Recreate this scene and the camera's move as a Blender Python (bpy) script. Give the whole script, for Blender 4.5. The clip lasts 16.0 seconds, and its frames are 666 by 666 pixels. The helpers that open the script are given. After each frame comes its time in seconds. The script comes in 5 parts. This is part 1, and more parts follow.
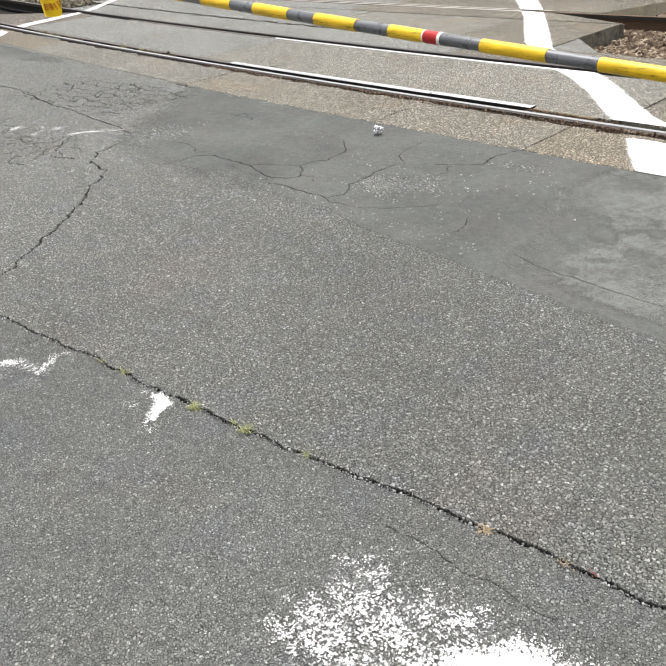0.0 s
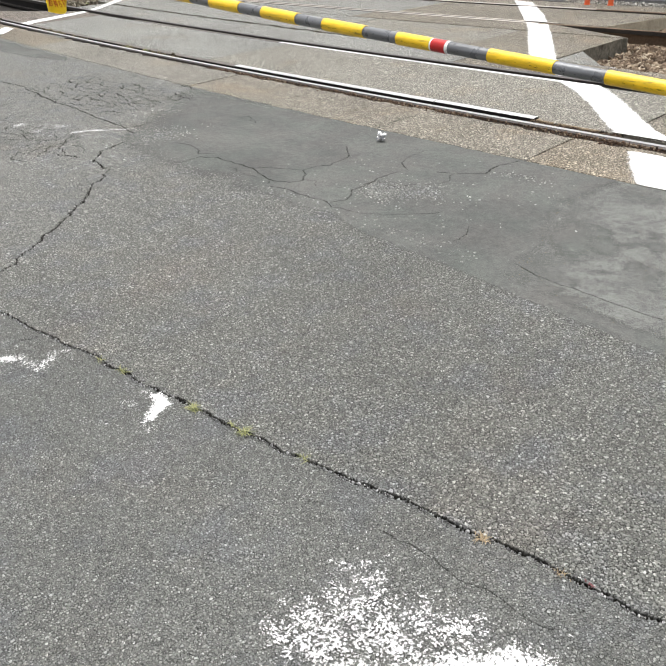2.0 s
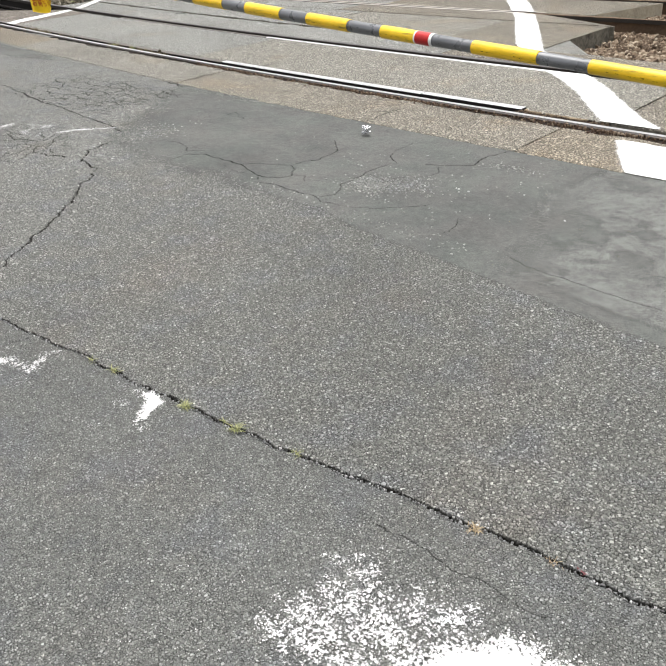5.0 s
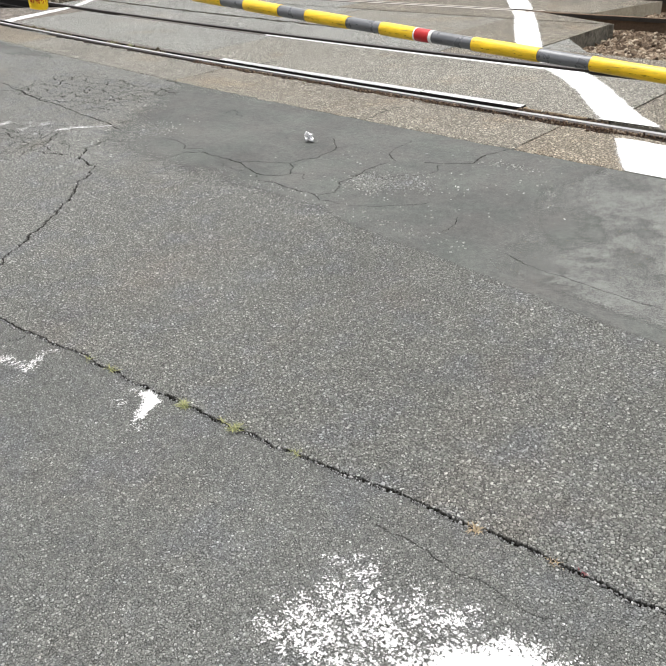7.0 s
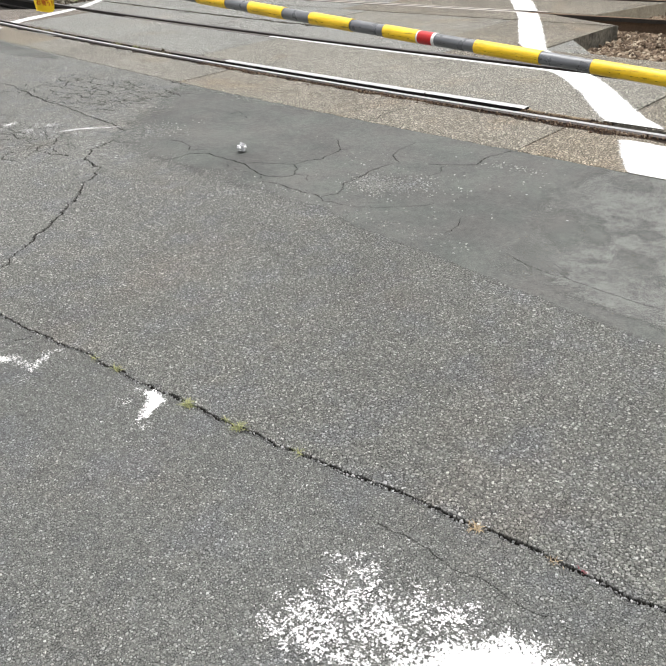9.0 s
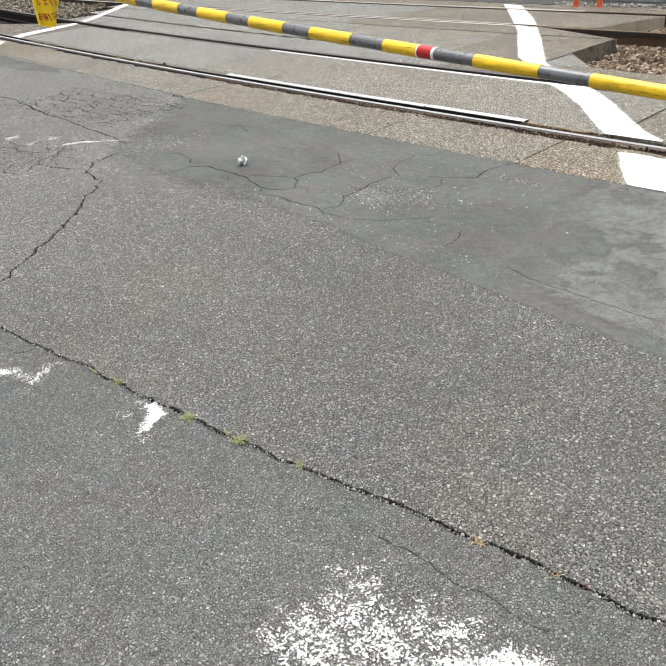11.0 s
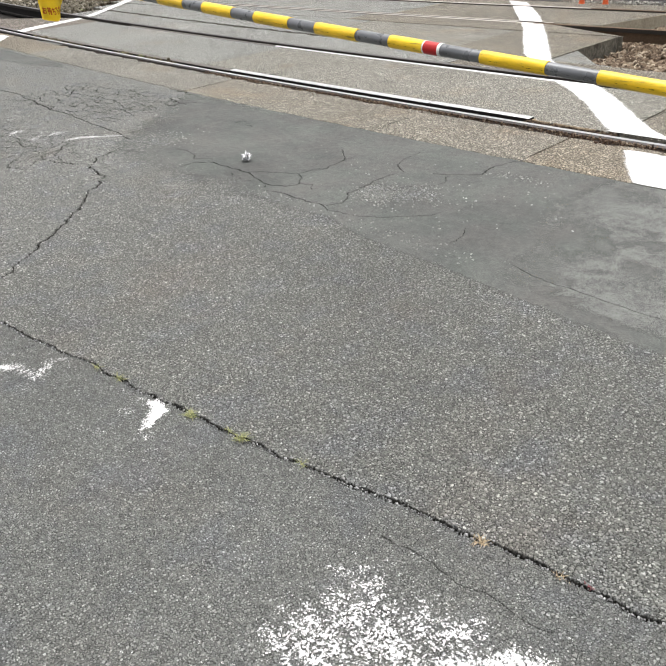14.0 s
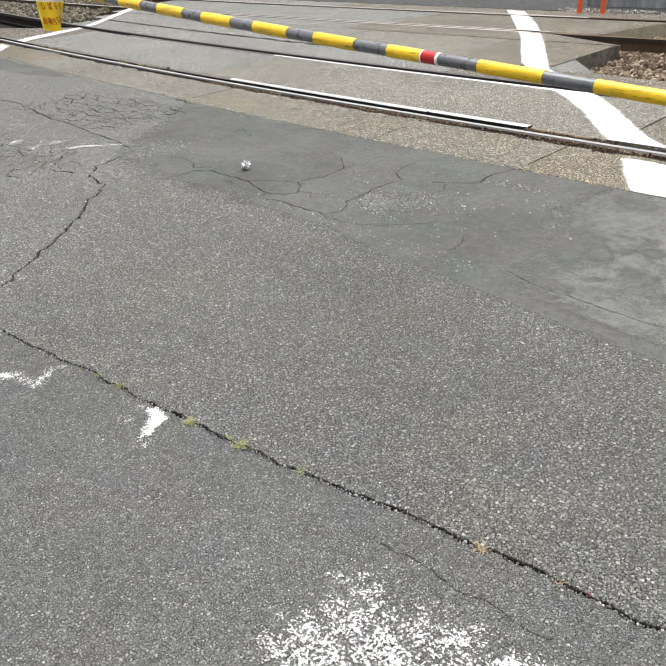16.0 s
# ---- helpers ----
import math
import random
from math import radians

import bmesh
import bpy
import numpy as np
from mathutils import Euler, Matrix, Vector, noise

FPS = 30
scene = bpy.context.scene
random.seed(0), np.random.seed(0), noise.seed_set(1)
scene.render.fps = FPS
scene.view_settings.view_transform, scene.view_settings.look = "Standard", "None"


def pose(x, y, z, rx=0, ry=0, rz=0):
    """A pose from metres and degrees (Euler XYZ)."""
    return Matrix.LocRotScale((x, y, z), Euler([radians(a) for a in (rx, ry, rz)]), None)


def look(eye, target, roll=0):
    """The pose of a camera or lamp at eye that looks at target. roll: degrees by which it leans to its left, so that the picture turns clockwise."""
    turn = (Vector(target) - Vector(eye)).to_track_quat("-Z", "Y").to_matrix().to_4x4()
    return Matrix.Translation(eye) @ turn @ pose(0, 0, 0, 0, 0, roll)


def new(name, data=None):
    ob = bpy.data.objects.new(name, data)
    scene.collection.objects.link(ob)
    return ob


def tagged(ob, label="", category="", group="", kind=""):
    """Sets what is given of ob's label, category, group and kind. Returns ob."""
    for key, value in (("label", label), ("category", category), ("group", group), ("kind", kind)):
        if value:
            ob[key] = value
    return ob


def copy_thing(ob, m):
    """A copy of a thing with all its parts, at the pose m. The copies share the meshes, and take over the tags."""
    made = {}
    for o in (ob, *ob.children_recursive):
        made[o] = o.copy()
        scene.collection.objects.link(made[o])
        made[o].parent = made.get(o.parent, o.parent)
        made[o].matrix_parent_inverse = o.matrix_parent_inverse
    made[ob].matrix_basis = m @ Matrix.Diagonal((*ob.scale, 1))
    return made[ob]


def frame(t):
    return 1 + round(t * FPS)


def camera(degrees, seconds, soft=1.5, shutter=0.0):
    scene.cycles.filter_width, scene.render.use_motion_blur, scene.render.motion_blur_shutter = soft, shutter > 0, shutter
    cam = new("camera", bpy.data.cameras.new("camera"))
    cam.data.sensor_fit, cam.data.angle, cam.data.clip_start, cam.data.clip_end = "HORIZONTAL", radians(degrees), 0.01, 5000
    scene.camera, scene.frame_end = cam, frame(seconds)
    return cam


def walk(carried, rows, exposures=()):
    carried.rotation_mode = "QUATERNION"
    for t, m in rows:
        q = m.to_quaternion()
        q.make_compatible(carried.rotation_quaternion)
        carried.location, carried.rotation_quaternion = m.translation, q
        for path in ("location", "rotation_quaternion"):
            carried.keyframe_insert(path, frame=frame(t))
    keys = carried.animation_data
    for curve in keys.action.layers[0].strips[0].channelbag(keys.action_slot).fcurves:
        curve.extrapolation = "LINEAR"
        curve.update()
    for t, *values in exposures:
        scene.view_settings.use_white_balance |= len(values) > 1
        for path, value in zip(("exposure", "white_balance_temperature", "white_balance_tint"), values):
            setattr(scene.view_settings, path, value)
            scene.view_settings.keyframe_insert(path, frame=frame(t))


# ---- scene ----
cam = camera(46.92, 16.0, soft=1.4)
PATH = [
    (0, (-0.0179, 0.0615, 1.4059), (-1.8619, 1.9043, -0.0785), -3.973),
    (0.5, (-0.0236, 0.0598, 1.4030), (-1.8640, 1.9018, -0.0869), -3.755),
    (1, (-0.0325, 0.0523, 1.4016), (-1.8719, 1.8947, -0.0891), -3.033),
    (1.5, (-0.0339, 0.0468, 1.4012), (-1.8741, 1.8989, -0.0766), -2.520),
    (2, (-0.0286, 0.0476, 1.4064), (-1.8663, 1.9098, -0.0615), -2.295),
    (2.5, (-0.0209, 0.0532, 1.4072), (-1.8556, 1.9153, -0.0645), -2.536),
    (3, (-0.0199, 0.0659, 1.4058), (-1.8511, 1.9283, -0.0700), -3.300),
    (3.5, (-0.0235, 0.0552, 1.4101), (-1.8496, 1.9190, -0.0703), -3.674),
    (4, (-0.0142, 0.0522, 1.4100), (-1.8371, 1.9156, -0.0748), -3.615),
    (6.5, (-0.0241, 0.0623, 1.4044), (-1.8341, 1.9351, -0.0845), -3.083),
    (7, (-0.0266, 0.0640, 1.4025), (-1.8362, 1.9334, -0.0910), -3.269),
    (7.5, (-0.0247, 0.0643, 1.4049), (-1.8375, 1.9273, -0.0928), -3.272),
    (8, (-0.0217, 0.0596, 1.4059), (-1.8359, 1.9177, -0.0962), -3.276),
    (8.5, (-0.0171, 0.0541, 1.4076), (-1.8314, 1.9125, -0.0939), -3.304),
    (9, (-0.0110, 0.0536, 1.4109), (-1.8336, 1.9131, -0.0791), -3.327),
    (11.5, (-0.0113, 0.0559, 1.4137), (-1.8508, 1.9331, -0.0328), -3.400),
    (12, (-0.0160, 0.0582, 1.4112), (-1.8571, 1.9343, -0.0348), -3.372),
    (12.5, (-0.0158, 0.0574, 1.4106), (-1.8576, 1.9306, -0.0381), -3.360),
    (13, (-0.0202, 0.0552, 1.4136), (-1.8604, 1.9266, -0.0397), -3.229),
    (13.5, (-0.0236, 0.0619, 1.4107), (-1.8657, 1.9282, -0.0465), -3.191),
    (14, (-0.0231, 0.0626, 1.4096), (-1.8654, 1.9261, -0.0509), -3.161),
    (14.5, (-0.0186, 0.0515, 1.4136), (-1.8629, 1.9179, -0.0408), -3.066),
    (15, (-0.0127, 0.0548, 1.4143), (-1.8573, 1.9282, -0.0305), -2.997),
    (15.5, (-0.0168, 0.0574, 1.4130), (-1.8598, 1.9317, -0.0329), -3.081),
    (16, (-0.0170, 0.0583, 1.4119), (-1.8668, 1.9355, -0.0215), -3.201),
]

walk(cam, [(t, look(eye, target, roll)) for t, eye, target, roll in PATH], exposures=[(0.0, 1.05), (9.0, 1.04), (12.0, 1.0), (13.0, 1.0), (15.0, 0.965), (16.0, 0.995)])

# ---- light: bright overcast sky ----
SUN_UP, SUN_TURN = radians(80), radians(318)
world = bpy.data.worlds.new("overcast_sky")
scene.world = world
world.use_nodes = True
wn = world.node_tree.nodes
sky = wn.new("ShaderNodeTexSky")
sky.sky_type, sky.sun_disc = "NISHITA", False
sky.sun_elevation, sky.sun_rotation = SUN_UP, SUN_TURN
sky.air_density, sky.dust_density, sky.ozone_density = 1.0, 6.0, 1.0
pale = wn.new("ShaderNodeHueSaturation")
pale.inputs["Saturation"].default_value = 0.15
world.node_tree.links.new(sky.outputs["Color"], pale.inputs["Color"])
world.node_tree.links.new(pale.outputs["Color"], wn["Background"].inputs["Color"])
wn["Background"].inputs["Strength"].default_value = 0.11

sun_data = bpy.data.lights.new("sun", "SUN")
sun_data.energy, sun_data.angle, sun_data.color = 1.5, radians(60), (1.0, 0.97, 0.92)
sun = new("sun", sun_data)
sun.matrix_world = look((math.sin(SUN_TURN) * 20 * math.cos(SUN_UP), math.cos(SUN_TURN) * 20 * math.cos(SUN_UP), 20 * math.sin(SUN_UP)), (0, 0, 0))


# ---- materials ----
class Nodes:
    """Short hand for a node material."""

    def __init__(self, name, rough=0.85, metal=0.0):
        self.mat = bpy.data.materials.new(name)
        self.mat.use_nodes = True
        self.tree = self.mat.node_tree
        self.bsdf = self.tree.nodes["Principled BSDF"]
        self.bsdf.inputs["Roughness"].default_value = rough
        self.bsdf.inputs["Metallic"].default_value = metal
        self.bsdf.inputs["Specular IOR Level"].default_value = 0.2 if rough > 0.75 else 0.5
        self.place = self.tree.nodes.new("ShaderNodeTexCoord").outputs["Object"]

    def put(self, socket, value):
        if isinstance(value, bpy.types.NodeSocket):
            self.tree.links.new(value, socket)
        elif isinstance(value, (tuple, list)) and len(value) == 3 and socket.type == "RGBA":
            socket.default_value = (*value, 1)
        else:
            socket.default_value = value

    def math(self, op, a, b=0.0, clamp=False):
        n = self.tree.nodes.new("ShaderNodeMath")
        n.operation, n.use_clamp = op, clamp
        self.put(n.inputs[0], a), self.put(n.inputs[1], b)
        return n.outputs[0]

    def noise(self, scale, detail=3.0, rough=0.55, at=None):
        n = self.tree.nodes.new("ShaderNodeTexNoise")
        self.put(n.inputs["Vector"], at or self.place)
        n.inputs["Scale"].default_value, n.inputs["Detail"].default_value, n.inputs["Roughness"].default_value = scale, detail, rough
        return n.outputs["Fac"]

    def cells(self, scale, at=None, feature="F1"):
        n = self.tree.nodes.new("ShaderNodeTexVoronoi")
        n.feature = feature
        self.put(n.inputs["Vector"], at or self.place)
        n.inputs["Scale"].default_value = scale
        return n

    def ramp(self, value, *stops):
        n = self.tree.nodes.new("ShaderNodeValToRGB")
        self.put(n.inputs["Fac"], value)
        e = n.color_ramp.elements
        while len(e) < len(stops):
            e.new(0.5)
        for one, (at, c) in zip(e, stops):
            one.position, one.color = at, (*((c, c, c) if isinstance(c, (int, float)) else c), 1)
        return n.outputs["Color"]

    def mix(self, fac, a, b, kind="MIX"):
        n = self.tree.nodes.new("ShaderNodeMix")
        n.data_type, n.blend_type = "RGBA", kind
        self.put(n.inputs[0], fac), self.put(n.inputs[6], a), self.put(n.inputs[7], b)
        return n.outputs[2]

    def wobble(self, scale, amount):
        """The place, pushed about by noise, so that cells are not too regular."""
        n = self.tree.nodes.new("ShaderNodeTexNoise")
        self.put(n.inputs["Vector"], self.place)
        n.inputs["Scale"].default_value = scale
        v = self.tree.nodes.new("ShaderNodeVectorMath")
        v.operation = "MULTIPLY_ADD"
        self.put(v.inputs[0], n.outputs["Color"]), self.put(v.inputs[1], (amount,) * 3), self.put(v.inputs[2], self.place)
        return v.outputs[0]

    def bump(self, height, distance, strength=1.0):
        n = self.tree.nodes.new("ShaderNodeBump")
        n.inputs["Strength"].default_value, n.inputs["Distance"].default_value = strength, distance
        self.put(n.inputs["Height"], height)
        self.put(self.bsdf.inputs["Normal"], n.outputs["Normal"])

    def attribute(self, name):
        n = self.tree.nodes.new("ShaderNodeAttribute")
        n.attribute_name = name
        return n.outputs["Fac"]

    def done(self, color, alpha=None):
        self.put(self.bsdf.inputs["Base Color"], color)
        if alpha is not None:
            self.put(self.bsdf.inputs["Alpha"], alpha)
        return self.mat


def aggregate(m, per_metre, tones, gap=0.45, bed=0.5, share=0.8, lump=0.1):
    """Broken stones of two sizes and many tones, set in a darker bed, with shade painted into the pits round them:
    colour and height.
    """
    at = m.wobble(per_metre * 1.2, 0.6 / per_metre)
    grit = m.noise(per_metre * 2.0, 2, 0.5)
    stops = list(zip((0.0, 0.3, 0.62, 0.88, 0.985), tones))
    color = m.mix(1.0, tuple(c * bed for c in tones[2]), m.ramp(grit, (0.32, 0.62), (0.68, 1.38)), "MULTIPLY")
    height = m.math("MULTIPLY", grit, 0.35)
    for scale, part_of in ((per_metre * 1.6, share), (per_metre, share * 0.72)):
        v = m.cells(scale, at)
        v.voronoi_dimensions = "2D"
        pick = m.tree.nodes.new("ShaderNodeSeparateColor")
        m.put(pick.inputs[0], v.outputs["Color"])
        reach = m.math("ADD", m.math("MULTIPLY", pick.outputs[0], 0.26), 0.27)
        inner = m.math("SUBTRACT", reach, v.outputs["Distance"])
        here = m.math("LESS_THAN", pick.outputs[2], part_of)
        stone = m.math("MULTIPLY", m.math("MULTIPLY", inner, 9.0, True), here)
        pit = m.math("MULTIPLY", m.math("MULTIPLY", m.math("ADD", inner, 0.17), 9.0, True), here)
        # occlusion in the pit round each stone, multiplied into the colour
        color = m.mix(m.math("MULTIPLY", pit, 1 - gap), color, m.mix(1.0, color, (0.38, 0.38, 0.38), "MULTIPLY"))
        face = m.mix(1.0, m.ramp(pick.outputs[1], *stops), m.ramp(grit, (0.3, 0.84), (0.7, 1.14)), "MULTIPLY")
        color = m.mix(stone, color, face)
        height = m.math("ADD", m.math("SUBTRACT", height, m.math("MULTIPLY", pit, 0.3)), m.math("MULTIPLY", stone, m.math("ADD", m.math("MULTIPLY", pick.outputs[0], 0.5), 0.7)))
    lumps = m.noise(per_metre * 0.3, 2, 0.5)
    return m.mix(1.0, color, m.ramp(lumps, (0.34, 1 - lump), (0.5, 1.0), (0.66, 1 + lump)), "MULTIPLY"), height


def stained(m, color, strength=0.3, warm=(0.30, 0.25, 0.2), warm_share=0.25):
    broad, mid = m.noise(0.9, 4, 0.6), m.noise(7.0, 3, 0.6)
    tone = m.ramp(m.math("ADD", m.math("MULTIPLY", broad, 0.6), m.math("MULTIPLY", mid, 0.4)), (0.3, 1 - strength), (0.7, 1 + strength * 0.55))
    color = m.mix(1.0, color, tone, "MULTIPLY")
    tint = m.math("MULTIPLY", m.ramp(m.noise(1.7, 3, 0.6, m.wobble(2, 0.3)), (0.55, 0.0), (0.75, 1.0)), warm_share)
    return m.mix(tint, color, m.mix(1.0, color, tuple(c * 4 for c in warm), "MULTIPLY"))


def worn_ground(m, per_metre, tones, gap, stain, warm_share, soil, lump, bed, share):
    """Stones in their bed with stains, and, on the road, bluish spots and paler worn ground: colour and height."""
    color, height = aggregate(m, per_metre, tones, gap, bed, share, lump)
    color = stained(m, color, stain, warm_share=warm_share)
    if soil:
        color = m.mix(m.ramp(m.noise(5.0, 4, 0.6), (0.5, 0.0), (0.66, 0.5)), color, m.mix(1.0, color, (0.95, 0.97, 1.09), "MULTIPLY"))
        color = m.mix(m.attribute("wear"), color, m.mix(1.0, color, (1.34, 1.34, 1.34), "MULTIPLY"))
    return color, height


def asphalt(name, per_metre, tones, gap=0.45, bump=0.004, stain=0.25, rough=0.85, warm_share=0.25, soil=False, lump=0.1, bed=0.5, share=0.8):
    m = Nodes(name, rough)
    color, height = worn_ground(m, per_metre, tones, gap, stain, warm_share, soil, lump, bed, share)
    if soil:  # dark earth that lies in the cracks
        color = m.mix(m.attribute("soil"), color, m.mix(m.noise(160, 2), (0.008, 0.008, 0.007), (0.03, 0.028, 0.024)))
    m.bump(height, bump)
    return m.done(color)


G3 = lambda v, r=1.0, b=1.0: (v * r, v, v * b)


def tones(a, b, c, d, e, r=1.0, bl=1.0):
    return [(v * r, v, v * bl) for v in (a, b, c, d, e)]


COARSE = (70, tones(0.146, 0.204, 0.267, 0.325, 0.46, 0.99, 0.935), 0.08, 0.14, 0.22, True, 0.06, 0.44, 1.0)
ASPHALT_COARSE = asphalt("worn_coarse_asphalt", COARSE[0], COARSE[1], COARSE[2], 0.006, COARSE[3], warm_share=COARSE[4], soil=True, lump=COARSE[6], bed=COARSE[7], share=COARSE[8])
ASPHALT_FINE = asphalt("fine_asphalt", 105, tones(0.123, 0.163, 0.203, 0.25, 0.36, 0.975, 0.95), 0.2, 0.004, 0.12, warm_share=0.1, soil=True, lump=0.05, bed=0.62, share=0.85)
ASPHALT_FAR = asphalt("far_road_asphalt", 60, tones(0.06, 0.09, 0.11, 0.15, 0.24, 0.98, 1.02), 0.4, 0.003, 0.2)
DECK_GREY = asphalt("grey_deck_surface", 49, tones(0.269, 0.367, 0.471, 0.551, 0.695, 1.0, 0.94), 0.08, 0.008, 0.2, warm_share=0.35, lump=0.06, bed=0.42, share=1.0)
DECK_TAN = asphalt("tan_deck_surface", 49, tones(0.218, 0.296, 0.378, 0.44, 0.547, 1.135, 0.795), 0.18, 0.01, 0.22, warm_share=0.4, lump=0.08, bed=0.42, share=1.0)
DECK_PALE = asphalt("pale_deck_surface", 49, tones(0.247, 0.337, 0.421, 0.495, 0.616, 1.05, 0.88), 0.08, 0.01, 0.25, warm_share=0.5, lump=0.08, bed=0.42, share=1.0)
DECK_SAND = asphalt("sandy_deck_surface", 49, tones(0.237, 0.326, 0.416, 0.484, 0.604, 1.09, 0.84), 0.08, 0.01, 0.24, warm_share=0.45, lump=0.08, bed=0.42, share=1.0)
DECK_MID = asphalt("worn_deck_surface", 49, tones(0.254, 0.349, 0.444, 0.523, 0.658, 1.05, 0.88), 0.08, 0.008, 0.22, warm_share=0.4, lump=0.06, bed=0.42, share=1.0)
DECK_BROWN = asphalt("brown_deck_surface", 49, tones(0.209, 0.286, 0.367, 0.44, 0.57, 1.1, 0.83), 0.08, 0.009, 0.24, warm_share=0.4, lump=0.08, bed=0.42, share=1.0)


def plain(name, color, rough=0.6, metal=0.0, vary=0.25, grain=60, bump=0.0006, broad=3.0):
    m = Nodes(name, rough, metal)
    n1, n2 = m.noise(grain, 4, 0.6), m.noise(broad, 4, 0.6)
    tone = m.ramp(m.math("ADD", m.math("MULTIPLY", n1, 0.5), m.math("MULTIPLY", n2, 0.5)), (0.3, 1 - vary), (0.7, 1 + vary))
    m.bump(n1, bump)
    return m.done(m.mix(1.0, color, tone, "MULTIPLY"))


CRACK_FILL = plain("dark_joint_soil", (0.018, 0.018, 0.016), 0.95, grain=200)
CONCRETE = plain("weathered_concrete", (0.4, 0.36, 0.28), 0.9, vary=0.35, grain=35, bump=0.004)
RUST = plain("rusty_rail_steel", (0.11, 0.075, 0.05), 0.85, 0.1, 0.4, 40, 0.001)
# near-black: darkness of the deep slots is put into the colour; scuffs use it too
GRIME_AND_SHADE = plain("black_grime_and_slot_shade", (0.014, 0.012, 0.011), 0.8, vary=0.5, grain=60, bump=0.002)
RAIL_TOP = plain("polished_rail_head", (0.66, 0.645, 0.635), 0.3, 1.0, 0.15, 30, 0.0002, 8)
STEEL_EDGE = plain("worn_steel_edge", (0.74, 0.73, 0.72), 0.34, 1.0, 0.2, 30, 0.0003, 6)
# bed colour with the shade of slots and pit painted in
FLANGEWAY_SHADE = plain("painted_flangeway_shade", (0.015, 0.013, 0.011), 0.95, vary=0.4, grain=90, bump=0.002)


def streaked_wall():
    """Grey concrete with rain streaks that run down it."""
    m = Nodes("streaked_concrete", 0.9)
    stretch = m.tree.nodes.new("ShaderNodeVectorMath")
    stretch.operation = "MULTIPLY"
    m.put(stretch.inputs[0], m.place), m.put(stretch.inputs[1], (9.0, 9.0, 0.5))
    runs, grain = m.noise(1.0, 4, 0.6, stretch.outputs[0]), m.noise(25, 4, 0.6)
    m.bump(grain, 0.003)
    return m.done(m.mix(1.0, m.ramp(runs, (0.34, (0.17, 0.185, 0.21)), (0.5, (0.27, 0.285, 0.305)), (0.64, (0.36, 0.37, 0.38))), m.ramp(grain, (0.3, 0.85), (0.7, 1.15)), "MULTIPLY"))


CONCRETE_WALL = streaked_wall()


def sleeve(name, color, scuff, metal=0.0, rough=(0.36, 0.5)):
    """Glossy plastic with dark scuffs drawn out along the pole."""
    m = Nodes(name, 0.3, metal)
    stretch = m.tree.nodes.new("ShaderNodeVectorMath")
    stretch.operation = "MULTIPLY"
    m.put(stretch.inputs[0], m.place), m.put(stretch.inputs[1], (6.0, 80.0, 80.0))
    marks = m.noise(1.0, 5, 0.65, stretch.outputs[0])
    m.bsdf.inputs["Coat Weight"].default_value, m.bsdf.inputs["Coat Roughness"].default_value = 0.35, 0.28
    m.put(m.bsdf.inputs["Roughness"], m.ramp(m.noise(30, 3), (0.3, rough[0]), (0.7, rough[1])))
    tone = m.mix(1.0, m.mix(1.0, color, m.ramp(m.noise(6, 4), (0.3, 0.85), (0.7, 1.1)), "MULTIPLY"), m.ramp(marks, (0.35, 1.12), (0.6, 0.85)), "MULTIPLY")
    return m.done(m.mix(m.math("MULTIPLY", m.ramp(marks, (0.6, 0.0), (0.7, 1.0)), scuff), tone, (0.03, 0.025, 0.015)))


YELLOW, GREY = sleeve("glossy_yellow_sleeve", (0.86, 0.55, 0.003), 0.75), sleeve("dark_grey_sleeve", (0.15, 0.155, 0.165), 0.5, 0.35, (0.24, 0.36))
RED = plain("red_reflector_band", (0.46, 0.012, 0.012), 0.3, 0, 0.15, 90, 0.0002, 9)
WHITE_BAND = plain("white_band", (0.8, 0.8, 0.78), 0.4, 0, 0.06, 40, 0.0002)
ORANGE = plain("orange_plastic", (0.75, 0.13, 0.035), 0.45, 0, 0.08, 15, 0.0003)
SOIL = plain("brown_trackside_soil", (0.13, 0.105, 0.085), 0.95, 0, 0.4, 30, 0.01, 2)
RAIL_DULL = plain("dull_rail_head", (0.42, 0.38, 0.34), 0.42, 0.9, 0.25, 30, 0.0003, 4)
RAIL_SHOULDER = plain("worn_rail_shoulder", (0.075, 0.068, 0.064), 0.5, 0.5, 0.35, 40, 0.0006, 5)
# rail sides darkened by colour to stand for shaded slot walls
RAIL_SIDE = plain("dark_rail_side", (0.028, 0.022, 0.018), 0.7, 0.2, 0.4, 40, 0.001)
STEEL_DULL = plain("dull_steel_edge", (0.12, 0.105, 0.095), 0.6, 0.5, 0.4, 30, 0.0006, 6)
CONCRETE_DARK = plain("dirty_broken_concrete", (0.15, 0.14, 0.115), 0.92, vary=0.6, grain=28, bump=0.012, broad=7)
DRY_EARTH = plain("dry_tan_earth", (0.24, 0.185, 0.125), 0.95, 0, 0.8, 50, 0.015)
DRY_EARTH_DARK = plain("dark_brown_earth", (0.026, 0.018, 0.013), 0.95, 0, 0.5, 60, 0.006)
CHECKER = asphalt("brown_walkway_panel", 16, tones(0.16, 0.2, 0.24, 0.28, 0.34, 1.13, 0.86), 0.4, 0.02)


